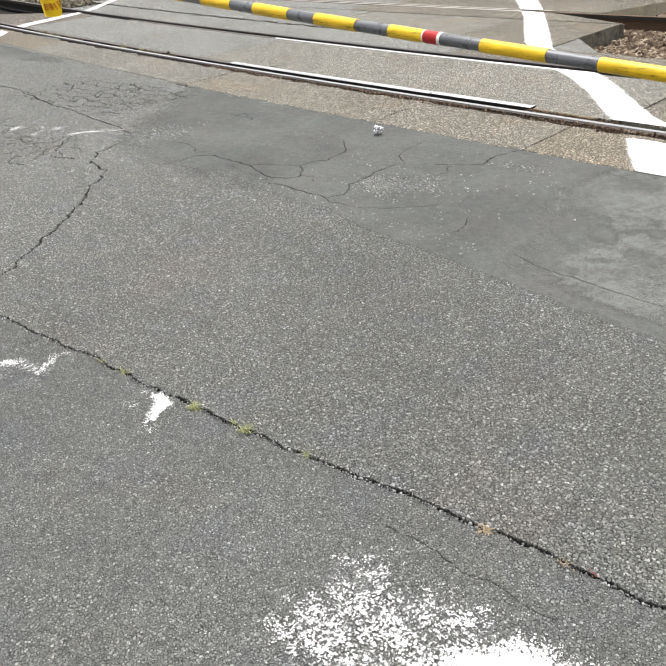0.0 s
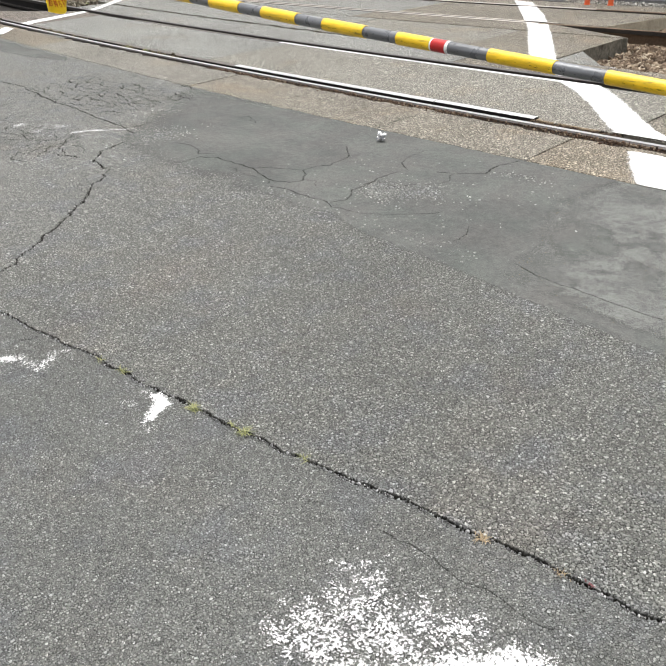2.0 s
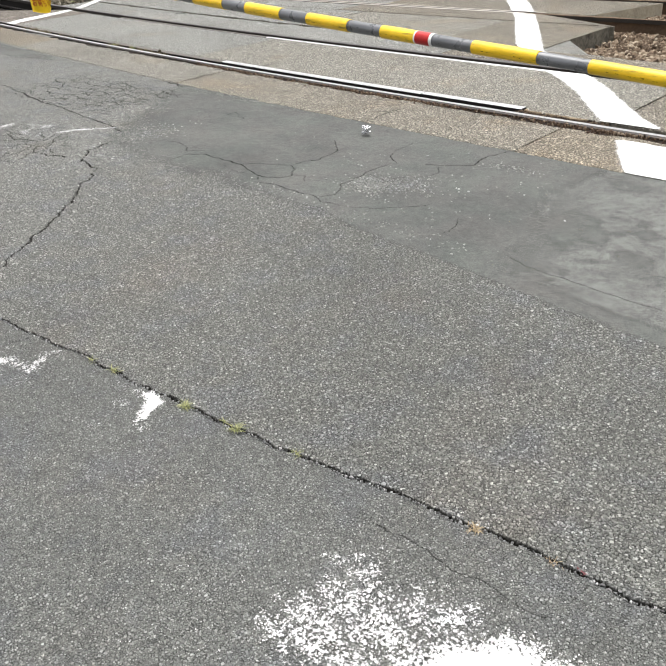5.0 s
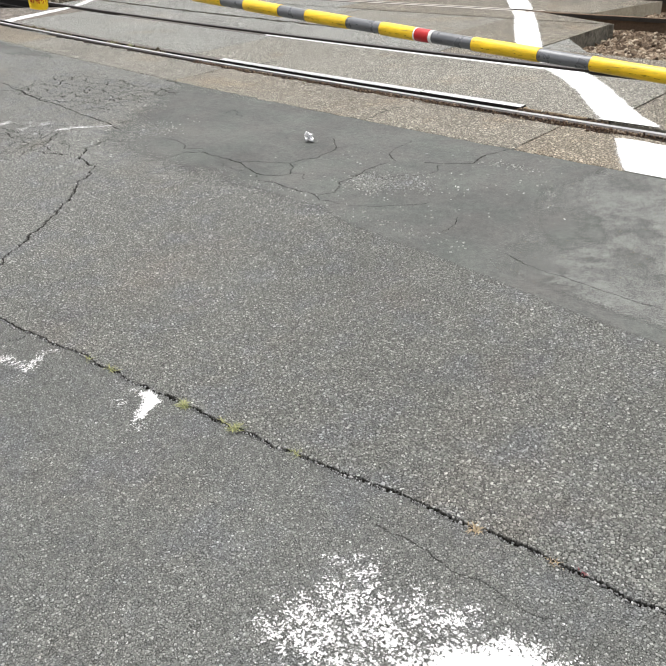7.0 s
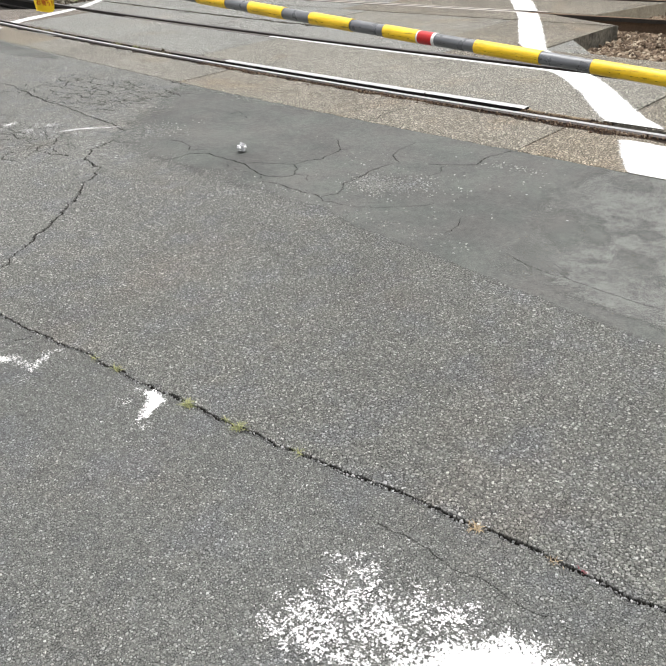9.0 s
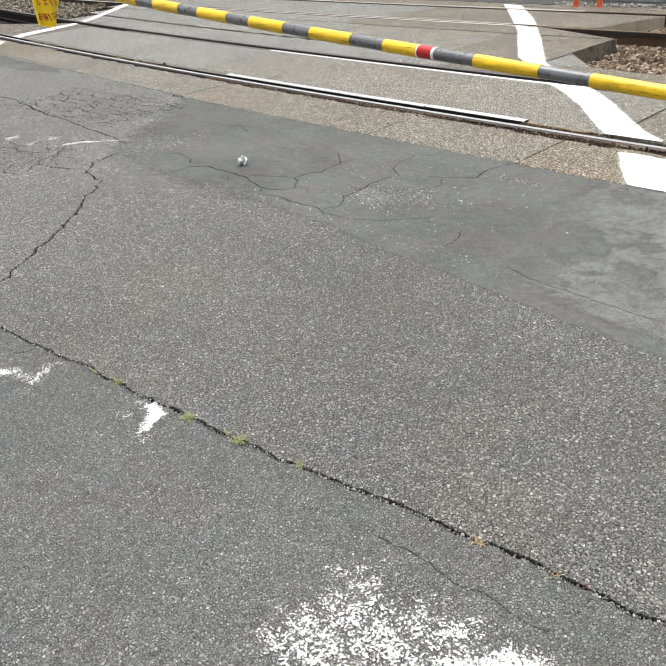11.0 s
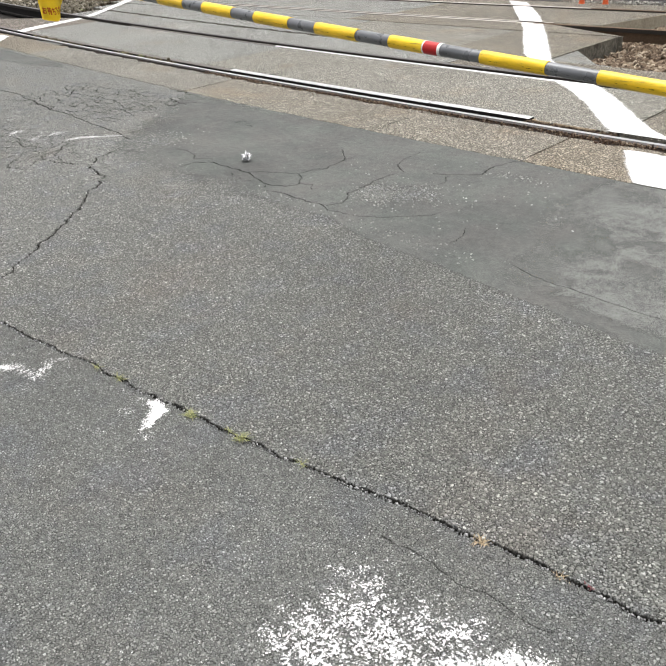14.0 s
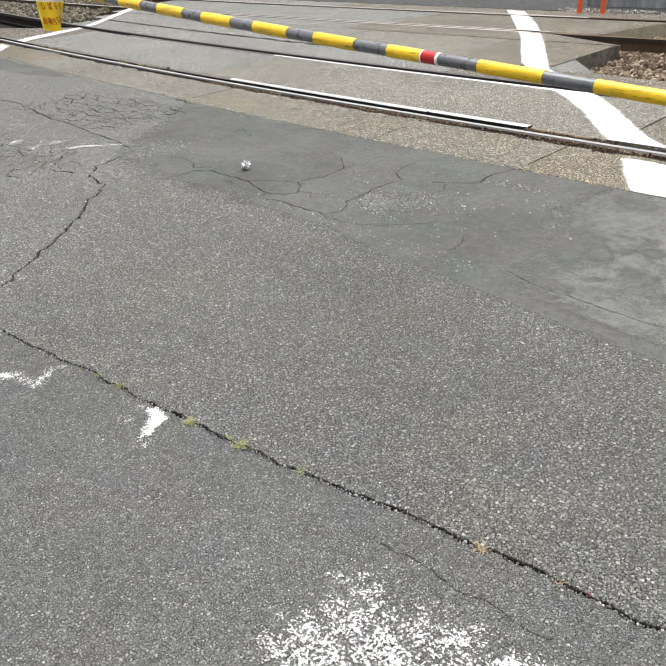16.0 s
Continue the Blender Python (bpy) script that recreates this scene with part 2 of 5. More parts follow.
def film(name, colors, grain, gain=2.2, rough=0.8, bump=0.001, sand=0.04, stones=0.0, spread=2.6):
    """A thin worn layer that holds where its cover outweighs the grain of the ground beneath."""
    m = Nodes(name, rough)
    flakes = m.math("ADD", m.math("MULTIPLY", m.noise(grain, 3, 0.6), 0.66), m.math("MULTIPLY", m.noise(grain * 0.22, 4, 0.65, m.wobble(30, 0.02)), 0.34))
    thr = m.math("ADD", m.math("MULTIPLY", m.math("SUBTRACT", flakes, 0.5), spread), 0.5)
    if stones:  # bare crevices between the stones beneath
        rim = m.cells(stones, m.wobble(stones * 0.6, 0.4 / stones), "DISTANCE_TO_EDGE").outputs["Distance"]
        thr = m.math("ADD", thr, m.ramp(rim, (0.0, 0.34), (0.12, 0.0)))
    cover = m.attribute("cover")
    alpha = m.math("MULTIPLY", m.math("SUBTRACT", m.math("MULTIPLY", cover, 1.35), thr), gain * 4, True)
    n = m.math("ADD", m.math("MULTIPLY", m.noise(2.2, 5, 0.6, m.wobble(1.5, 0.4)), 0.65), m.math("MULTIPLY", m.noise(90, 3), 0.35))
    m.bump(m.noise(160, 3), bump)
    color = m.mix(1.0, m.ramp(n, (0.36, colors[0]), (0.5, colors[1]), (0.62, colors[2])), m.ramp(m.noise(240, 3, 0.7), (0.3, 1 - sand), (0.7, 1 + sand)), "MULTIPLY")
    return m.done(color, alpha)


PAINT = film("worn_white_road_paint", (G3(0.5), G3(0.6), G3(0.66)), 165, 2.6, stones=130, spread=4.2)


def seal_material():
    """Smooth dark bitumen, which thins out to the bare stones of the road where its cover is low."""
    m = Nodes("smooth_asphalt_patch", 0.8)
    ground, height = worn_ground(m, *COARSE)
    flakes = m.math("ADD", m.math("MULTIPLY", m.noise(95, 3, 0.6), 0.66), m.math("MULTIPLY", m.noise(26, 4, 0.65, m.wobble(30, 0.02)), 0.34))
    thr = m.math("ADD", m.math("MULTIPLY", m.math("SUBTRACT", flakes, 0.5), 3.4), 0.5)
    skin = m.math("MULTIPLY", m.math("SUBTRACT", m.math("MULTIPLY", m.attribute("cover"), 1.35), thr), 14.0, True)
    wisp = m.noise(26, 5, 0.68, m.wobble(9, 0.05))
    n = m.math("ADD", m.math("MULTIPLY", m.noise(2.2, 5, 0.6, m.wobble(1.5, 0.4)), 0.65), m.math("MULTIPLY", m.noise(90, 3), 0.35))
    n = m.math("ADD", n, m.math("MULTIPLY", m.math("SUBTRACT", wisp, 0.5), 0.55))
    tar = m.ramp(n, (0.36, G3(0.069, 0.97, 0.965)), (0.5, G3(0.089, 0.975, 0.955)), (0.62, G3(0.11, 0.985, 0.95)))
    tar = m.mix(1.0, tar, m.ramp(m.noise(240, 3, 0.7), (0.3, 0.6), (0.7, 1.4)), "MULTIPLY")
    tar = m.mix(1.0, tar, m.ramp(m.noise(3.2, 3, 0.5), (0.36, (0.97, 1.01, 0.99)), (0.5, (1.0, 1.0, 1.0)), (0.64, (1.02, 0.99, 0.99))), "MULTIPLY")
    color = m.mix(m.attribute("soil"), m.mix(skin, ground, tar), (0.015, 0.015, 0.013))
    smooth = m.math("ADD", m.math("MULTIPLY", m.noise(160, 3), 0.7), m.math("MULTIPLY", wisp, 1.0))
    m.bump(m.mix(skin, height, m.math("ADD", smooth, 0.6)), 0.005)
    return m.done(color)


SEAL = seal_material()


def slurry_material():
    """Thin cement haze, cloudy and sandy, through which the patch shows."""
    m = Nodes("pale_cement_slurry", 0.85)
    cloud, sand, cover = m.noise(24, 5, 0.6, m.wobble(7, 0.06)), m.noise(210, 3, 0.7), m.attribute("cover")
    grain = m.math("ADD", m.math("MULTIPLY", m.math("SUBTRACT", cloud, 0.5), 0.35), m.math("MULTIPLY", m.math("SUBTRACT", sand, 0.5), 1.8))
    alpha = m.math("MULTIPLY", m.math("ADD", m.math("SUBTRACT", cover, 0.42), grain), 2.0, True)
    color = m.mix(1.0, m.ramp(cloud, (0.35, G3(0.135, 0.98, 0.965)), (0.62, G3(0.163, 0.98, 0.955))), m.ramp(sand, (0.3, 0.75), (0.7, 1.22)), "MULTIPLY")
    m.bump(sand, 0.003)
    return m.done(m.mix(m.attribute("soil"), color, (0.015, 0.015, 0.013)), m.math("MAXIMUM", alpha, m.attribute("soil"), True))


SLURRY = slurry_material()


def ballast_material(name, stones):
    m = Nodes(name, 0.9)
    island = m.tree.nodes.new("ShaderNodeNewGeometry").outputs["Random Per Island"]
    n = m.noise(45, 4)
    m.bump(n, 0.004)
    return m.done(m.mix(1.0, m.ramp(island, (0.0, stones[0]), (0.35, stones[1]), (0.7, stones[2]), (1.0, stones[3])), m.ramp(n, (0.3, 0.65), (0.7, 1.3)), "MULTIPLY"))


BALLAST_BROWN = ballast_material("brown_ballast", ((0.065, 0.046, 0.032), (0.135, 0.097, 0.067), (0.215, 0.163, 0.115), (0.34, 0.29, 0.22)))
BALLAST_GREY = ballast_material("grey_ballast", ((0.055, 0.048, 0.034), (0.115, 0.1, 0.072), (0.19, 0.168, 0.128), (0.31, 0.285, 0.24)))


# ---- shapes ----
def mesh_object(name, verts, faces, mats, parent=None, index=None, smooth=False):
    me = bpy.data.meshes.new(name)
    me.from_pydata([tuple(v) for v in verts], [], [tuple(f) for f in faces])
    for one in mats:
        me.materials.append(one)
    if index is not None:
        me.polygons.foreach_set("material_index", index)
    if smooth:
        me.polygons.foreach_set("use_smooth", [True] * len(me.polygons))
    me.update()
    ob = new(name, me)
    ob.parent = parent
    return ob


def part(name, bm, material, parent, label=""):
    """Links a bmesh as one mesh object under a thing or a part."""
    me = bpy.data.meshes.new(name)
    bm.to_mesh(me)
    bm.free()
    me.materials.append(material)
    ob = new(name, me)
    ob.parent = parent
    return tagged(ob, label)


def rough_line(points, amp, rounds, seed):
    """A cracked line through a few points: midpoints are pushed sideways again and again."""
    rng = np.random.default_rng(seed)
    p = np.array(points, float)
    for k in range(rounds):
        a, b = p[:-1], p[1:]
        d = b - a
        side = np.stack([-d[:, 1], d[:, 0]], 1)
        mid = (a + b) / 2 + side * rng.normal(0, amp, (len(a), 1))
        out = np.empty((len(p) + len(mid), 2))
        out[0::2], out[1::2] = p, mid
        p = out
    return p


CRACKS = []


def crack(points, width, depth, amp, rounds):
    """Notes a crack: its way, width and depth in metres, and how rough its line is."""
    CRACKS.append((points, width, depth, amp, rounds))


# along the road, where the two ages of asphalt meet
crack([(-12, 0.4), (-4.6, 0.94), (-2.933, 1.092), (-2.841, 1.1), (-2.736, 1.1), (-2.647, 1.115), (-2.493, 1.127), (-2.233, 1.146), (-2.021, 1.162), (-1.843, 1.187), (-1.741, 1.195), (-1.582, 1.201), (-1.487, 1.22), (-1.36, 1.238),
       (-1.223, 1.254), (-1.138, 1.267), (-1.023, 1.291), (-0.943, 1.299), (-0.816, 1.308), (-0.704, 1.327), (-0.594, 1.338), (-0.478, 1.342), (-0.397, 1.34), (-0.332, 1.362), (1.2, 1.47), (6.0, 1.8)], 0.0108, 0.02, 0.045, 6)
crack([(-0.99, 1.16), (-0.935, 1.165), (-0.848, 1.173), (-0.78, 1.167), (-0.708, 1.169), (-0.633, 1.176), (-0.602, 1.171), (-0.5, 1.176)], 0.003, 0.0038, 0.1, 6)
crack([(-2.66, 1.027), (-2.639, 1.068), (-2.634, 1.117)], 0.0035, 0.005, 0.12, 3)
# across the coarse asphalt and its old corner
crack([(-3.2, 1.08), (-3.348, 1.293), (-3.425, 1.393), (-3.471, 1.481), (-3.606, 1.631), (-3.747, 1.855), (-3.869, 1.964), (-3.924, 2.049), (-4.116, 2.206), (-4.199, 2.359), (-4.279, 2.424), (-4.409, 2.459), (-4.541, 2.477), (-4.597, 2.528),
       (-4.734, 2.643), (-4.716, 2.715), (-4.785, 2.878)], 0.0105, 0.012, 0.1, 4)
crack([(-8.6, 3.47), (-7.627, 3.37), (-7.406, 3.39), (-7.027, 3.324), (-6.607, 3.266), (-6.173, 3.225), (-5.748, 3.171), (-5.361, 3.123), (-5.113, 3.093), (-4.93, 3.045)], 0.012, 0.012, 0.035, 4)
crack([(-6.2, 2.3), (-5.619, 2.396), (-5.535, 2.517), (-5.551, 2.643), (-5.563, 2.719), (-5.435, 2.857), (-5.323, 2.916), (-5.091, 3.079)], 0.009, 0.009, 0.07, 3)
crack([(-5.336, 2.782), (-5.192, 2.649), (-5.104, 2.517), (-5.076, 2.438), (-5.013, 2.397), (-4.854, 2.411), (-4.708, 2.452)], 0.009, 0.01, 0.1, 4)
crack([(-5.099, 3.102), (-5.078, 3.2), (-5.083, 3.299)], 0.008, 0.008, 0.1, 4)
crack([(-6.25, 4.42), (-6.05, 4.3), (-5.9, 4.29), (-5.76, 4.235)], 0.016, 0.014, 0.1, 4)
# in the smooth patch
crack([(-4.076, 2.75), (-4.048, 2.855), (-4.053, 2.962), (-3.97, 3.018), (-3.853, 3.009), (-3.728, 3.009), (-3.589, 3.01), (-3.498, 2.971), (-3.392, 2.937), (-3.303, 2.923), (-3.183, 2.997), (-3.18, 3.046), (-3.234, 3.124), (-3.312, 3.169)], 0.008, 0.009, 0.08, 5)
crack([(-3.312, 3.169), (-3.346, 3.156), (-3.445, 3.108), (-3.562, 3.039), (-3.606, 3.008)], 0.005, 0.007, 0.08, 5)
crack([(-3.312, 3.169), (-3.301, 3.258), (-3.244, 3.348), (-3.263, 3.484), (-3.285, 3.556), (-3.377, 3.64), (-3.451, 3.708)], 0.006, 0.008, 0.08, 5)
crack([(-3.285, 3.556), (-3.23, 3.6)], 0.004, 0.006, 0.1, 4)
crack([(-4.423, 3.067), (-4.237, 3.069), (-4.011, 3.069)], 0.004, 0.005, 0.1, 4)
crack([(-3.738, 2.949), (-3.572, 2.91), (-3.445, 2.901)], 0.004, 0.005, 0.1, 4)
crack([(-3.18, 3.046), (-3.102, 3.073), (-3.022, 2.992)], 0.004, 0.005, 0.1, 4)
crack([(-3.318, 2.904), (-3.254, 2.829), (-3.182, 2.861), (-3.034, 2.852), (-2.926, 2.844), (-2.802, 2.849), (-2.75, 2.927), (-2.744, 2.948), (-2.787, 3.026), (-2.833, 3.08), (-2.823, 3.149), (-2.828, 3.245), (-2.851, 3.321), (-2.842, 3.394),
       (-2.831, 3.479), (-2.815, 3.559), (-2.917, 3.633), (-2.977, 3.762), (-2.978, 3.85), (-2.991, 3.954)], 0.006, 0.008, 0.08, 5)
crack([(-2.802, 2.849), (-2.738, 2.815), (-2.661, 2.831), (-2.573, 2.833), (-2.489, 2.871), (-2.397, 2.93), (-2.303, 3.02), (-2.254, 3.063), (-2.231, 3.14)], 0.0045, 0.006, 0.06, 5)
crack([(-2.779, 3.207), (-2.72, 3.248), (-2.631, 3.328), (-2.547, 3.413), (-2.494, 3.541), (-2.535, 3.682)], 0.0045, 0.006, 0.1, 5)
crack([(-2.646, 3.626), (-2.535, 3.682), (-2.47, 3.717), (-2.404, 3.772), (-2.428, 3.853), (-2.433, 3.95), (-2.403, 4.042), (-2.373, 4.114), (-2.323, 4.127)], 0.0085, 0.01, 0.07, 5)
crack([(-2.008, 3.026), (-1.973, 2.969), (-1.958, 2.901), (-1.957, 2.831)], 0.0035, 0.006, 0.1, 4)
crack([(-1.6, 2.79), (-1.478, 2.742), (-1.391, 2.729), (-1.312, 2.725), (-1.253, 2.72), (-1.176, 2.712), (-1.119, 2.705), (-1.041, 2.702), (-0.978, 2.693), (-0.884, 2.694), (0.2, 2.64)], 0.0046, 0.007, 0.05, 5)
crack([(-4.42, 3.763), (-4.52, 3.8), (-4.61, 3.866), (-4.617, 3.786)], 0.004, 0.005, 0.14, 4)


def alligator(x0, x1, y0, y1, step, share, seed, wide=(0.004, 0.0095)):
    """A net of fine cracks between jittered knots."""
    rng = np.random.default_rng(seed)
    nx, ny = int((x1 - x0) / step), int((y1 - y0) / step)
    knots = np.array([[(x0 + (i + 0.5 * (j % 2)) * step, y0 + j * step) for j in range(ny)] for i in range(nx)]) + rng.normal(0, step * 0.25, (nx, ny, 2))
    for i in range(nx - 1):
        for j in range(ny - 1):
            for di, dj in ((1, 0), (0, 1)):
                if rng.random() < share:
                    CRACKS.append(([tuple(knots[i, j]), tuple(knots[i + di, j + dj])], rng.uniform(*wide), 0.012, 0.1, 3))


alligator(-7.2, -5.35, 3.25, 4.3, 0.125, 0.85, 3, (0.005, 0.0095))
alligator(-6.5, -5.35, 3.3, 4.3, 0.085, 0.4, 8, (0.004, 0.007))
alligator(-6.6, -4.7, 2.2, 2.95, 0.13, 0.6, 9, (0.003, 0.007))
alligator(-6.9, -5.0, 2.3, 3.2, 0.2, 0.4, 4, (0.003, 0.007))


def crack_segments():
    rows = []
    rng = np.random.default_rng(11)
    for n, (pts, width, depth, amp, rounds) in enumerate(CRACKS):
        p = rough_line(pts, amp, rounds, n)
        swell = np.interp(np.arange(len(p)), np.arange(0, len(p) + 7, 7), 0.25 + 1.2 * rng.random(len(np.arange(0, len(p) + 7, 7))))
        if p[:, 0].min() > -4.2 and p[:, 1].min() > 2.6:  # hair cracks in the patch run out thin
            width *= 0.66
            swell = np.clip(swell * 1.5 - 0.35, 0.14, 2) * np.interp(np.arange(len(p)), [0, len(p) * 0.15, len(p) * 0.6, len(p)], [0.6, 1.0, 1.0, 0.3])
        w = width * (swell + 0.35 * rng.random(len(p)))
        for a, b, wa in zip(p[:-1], p[1:], w):
            rows.append((*a, *b, wa / 2, depth * rng.uniform(0.35, 1.0)))
    return np.array(rows)


SEGMENTS = crack_segments()


def crack_at(x, y, reach=0.6):
    """For places: the distance to the nearest crack's edge, and how deep the crack is there."""
    gap, depth = np.full(x.shape, 9.0), np.zeros(x.shape)
    for ax, ay, bx, by, hw, dep in SEGMENTS:
        near = np.nonzero((x > min(ax, bx) - reach) & (x < max(ax, bx) + reach) & (y > min(ay, by) - reach) & (y < max(ay, by) + reach))[0]
        if not len(near):
            continue
        px, py = x[near] - ax, y[near] - ay
        dx, dy = bx - ax, by - ay
        t = np.clip((px * dx + py * dy) / max(dx * dx + dy * dy, 1e-9), 0, 1)
        d = np.hypot(px - t * dx, py - t * dy)
        gap[near] = np.minimum(gap[near], d - hw)
        depth[near] = np.maximum(depth[near], dep * np.clip(1.15 - (d / hw) ** 2, 0, 1))
    return gap, depth


def inside(poly, x, y):
    """Signed distance to a polygon, positive inside."""
    p = np.array(poly, float)
    q = np.roll(p, -1, 0)
    dist, odd = np.full(x.shape, 1e9), np.zeros(x.shape, bool)
    for (ax, ay), (bx, by) in zip(p, q):
        dx, dy = bx - ax, by - ay
        t = np.clip(((x - ax) * dx + (y - ay) * dy) / (dx * dx + dy * dy + 1e-12), 0, 1)
        dist = np.minimum(dist, np.hypot(x - ax - t * dx, y - ay - t * dy))
        cross = ((ay > y) != (by > y)) & (x < dx * (y - ay) / (dy if abs(dy) > 1e-12 else 1e-12) + ax)
        odd ^= cross
    return np.where(odd, dist, -dist)


def sheet(name, bounds, root, levels, signed, z, mats, cover=None, carve=True, wear=None):
    """A sheet of square cells, small along the cracks, which sink into it. signed(x, y) > 0 is kept."""
    x0, x1, y0, y1 = bounds
    gx, gy = np.meshgrid(np.arange(x0 + root / 2, x1, root), np.arange(y0 + root / 2, y1, root))
    cx, cy, size = gx.ravel(), gy.ravel(), root
    cx, cy = (c[signed(gx.ravel(), gy.ravel()) > -root * 0.75] for c in (cx, cy))
    leaves = []
    for level in range(levels + 1):
        gap = crack_at(cx, cy, max(0.03, size))[0] if carve and level < levels else np.full(cx.shape, 9.0)
        split = gap < size * 0.75 + 0.003
        if size < 0.006:  # the finest cells near the long crack only
            split &= np.hypot(cx, cy) < 4.0
        hold = ~split & (signed(cx, cy) > -size * 0.5)
        leaves.append((cx[hold], cy[hold], size))
        cx, cy, size = cx[split], cy[split], size / 2
        cx, cy = (np.concatenate([c + s * size / 2 for s in some]) for c, some in ((cx, (-1, 1, -1, 1)), (cy, (-1, -1, 1, 1))))
        if not len(cx):
            break
    unit = root / 2 ** (levels + 1)
    corners = []
    for cx, cy, size in leaves:
        for sx, sy in ((-1, -1), (1, -1), (1, 1), (-1, 1)):
            corners.append((cx + sx * size / 2, cy + sy * size / 2))
    quads, at = [], 0
    xs, ys = np.concatenate([c[0] for c in corners]), np.concatenate([c[1] for c in corners])
    for cx, cy, size in leaves:
        n = len(cx)
        quads.append(at + np.stack([np.arange(n) + k * n for k in range(4)], 1))
        at += 4 * n
    quads = np.concatenate(quads)
    key = np.round((xs - x0) / unit).astype(np.int64) * 10**7 + np.round((ys - y0) / unit).astype(np.int64)
    _, first, back = np.unique(key, return_index=True, return_inverse=True)
    quads = back[quads]
    x, y = xs[first], ys[first]
    depth = crack_at(x, y, 0.03)[1] if carve else np.zeros(x.shape)
    held = cover(x, y) if cover is not None else None
    if wear is not None and held is not None:  # a skin thins out towards its rim
        z = z * (0.2 + 0.8 * np.clip(held * 4, 0, 1))
    me = bpy.data.meshes.new(name)
    me.from_pydata(np.stack([x, y, z - depth], 1).tolist(), [], quads.tolist())
    for one in mats:
        me.materials.append(one)
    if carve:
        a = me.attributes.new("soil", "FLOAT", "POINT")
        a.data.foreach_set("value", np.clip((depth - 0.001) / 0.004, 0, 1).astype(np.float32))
    if cover is not None:
        a = me.attributes.new("cover", "FLOAT", "POINT")
        a.data.foreach_set("value", held.astype(np.float32))
    if wear is not None:
        a = me.attributes.new("wear", "FLOAT", "POINT")
        a.data.foreach_set("value", wear(x, y).astype(np.float32))
    me.update()
    return new(name, me)


# ---- the crossing in plan: x runs along the rails, y across them ----
GAUGE, HEAD, SLOT = 1.435, 0.062, 0.085
rail_1 = lambda x: 4.869 + 0.0049 * x * x
rail_2 = lambda x: rail_1(x) + GAUGE
rail_3 = lambda x: 9.316 + 0.0421 * x + 0.0025 * x * x
rail_4 = lambda x: rail_3(x) + GAUGE
strip_edge = lambda x: 4.08 + 0.0062 * x * x


def ribbon(name, low, high, x0, x1, z0, z1, mats, parent=None, step=0.25, bevel=0.004):
    """A bar between two curves of x, from z0 up to z1, with a small bevel along its upper edges. mats: top, sides."""
    n = max(2, int(abs(x1 - x0) / step) + 1)
    xs = np.linspace(x0, x1, n)
    verts, faces, index = [], [], []
    for x in xs:
        a, b = low(x), high(x)
        verts += [(x, a, z0), (x, a, z1 - bevel), (x, a + bevel, z1), (x, b - bevel, z1), (x, b, z1 - bevel), (x, b, z0)]
    for i in range(n - 1):
        for k in range(5):
            faces.append((6 * i + k, 6 * i + 6 + k, 6 * i + 7 + k, 6 * i + 1 + k))
            index.append(0 if k == 2 else (len(mats) > 2) * 1 if k in (1, 3) else len(mats) - 1)
    faces += [tuple(range(6)), tuple(6 * (n - 1) + k for k in range(5, -1, -1))]
    index += [len(mats) - 1] * 2
    ob = mesh_object(name, verts, faces, mats, parent, index)
    bm = bmesh.new()
    bm.from_mesh(ob.data)
    bmesh.ops.recalc_face_normals(bm, faces=bm.faces)
    bm.to_mesh(ob.data)
    bm.free()
    return ob


# ground to the horizon
gs = 400
ground = mesh_object("ground", [(-gs, -gs, -0.24), (gs, -gs, -0.24), (gs, gs, -0.24), (-gs, gs, -0.24)], [(0, 1, 2, 3)], [SOIL])
tagged(ground, "brown stony soil and gravel round the tracks", "ground", kind="structure")

# near road: two ages of asphalt that meet at the long crack
LONG = CRACKS[0][0]
LONG = rough_line(LONG, 0.045, 6, 0)
long_y = lambda x: np.interp(x, LONG[:, 0], LONG[:, 1])


def pale_wear(x, y):
    """Ground scoured pale towards the old cracked corner of the road."""
    return np.clip((-1.9 - x) / 3.0, 0, 1) * np.clip((3.25 - y) / 0.25, 0.75, 1)


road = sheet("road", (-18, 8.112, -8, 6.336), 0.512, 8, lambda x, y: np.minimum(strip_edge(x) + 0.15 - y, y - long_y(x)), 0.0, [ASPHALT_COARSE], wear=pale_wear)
tagged(road, "worn coarse grey asphalt road with cracks", "road", kind="structure")
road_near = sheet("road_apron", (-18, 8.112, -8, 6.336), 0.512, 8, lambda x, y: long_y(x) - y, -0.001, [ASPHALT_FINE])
tagged(road_near, "finer dark grey asphalt beside a long open crack", "road", kind="structure")


def fringe(x, y, amp, scale):
    """Uneven edge: smooth noise over the plan."""
    return np.array([noise.fractal((px * scale, py * scale, 0.3), 1.0, 2.0, 4) for px, py in zip(x, y)]) * amp


PATCH = [(-5.747, 4.234), (-5.556, 3.952), (-5.381, 3.692), (-5.185, 3.429), (-5.05, 3.219), (-4.923, 3.023), (-4.806, 2.903), (-4.633, 2.83), (-4.375, 2.79), (-4.058, 2.763), (-3.613, 2.746), (-3.348, 2.718), (-3.146, 2.73), (-2.882, 2.736),
         (-2.682, 2.724), (-2.357, 2.654), (-2.038, 2.615), (-1.827, 2.587), (-1.564, 2.551), (-1.345, 2.516), (-1.15, 2.49), (-0.954, 2.464), (-0.781, 2.444), (1.3, 2.25), (2.4, 2.4), (2.95, 2.9), (2.8, 3.7), (2.9, 4.4), (-2.0, 4.3)]


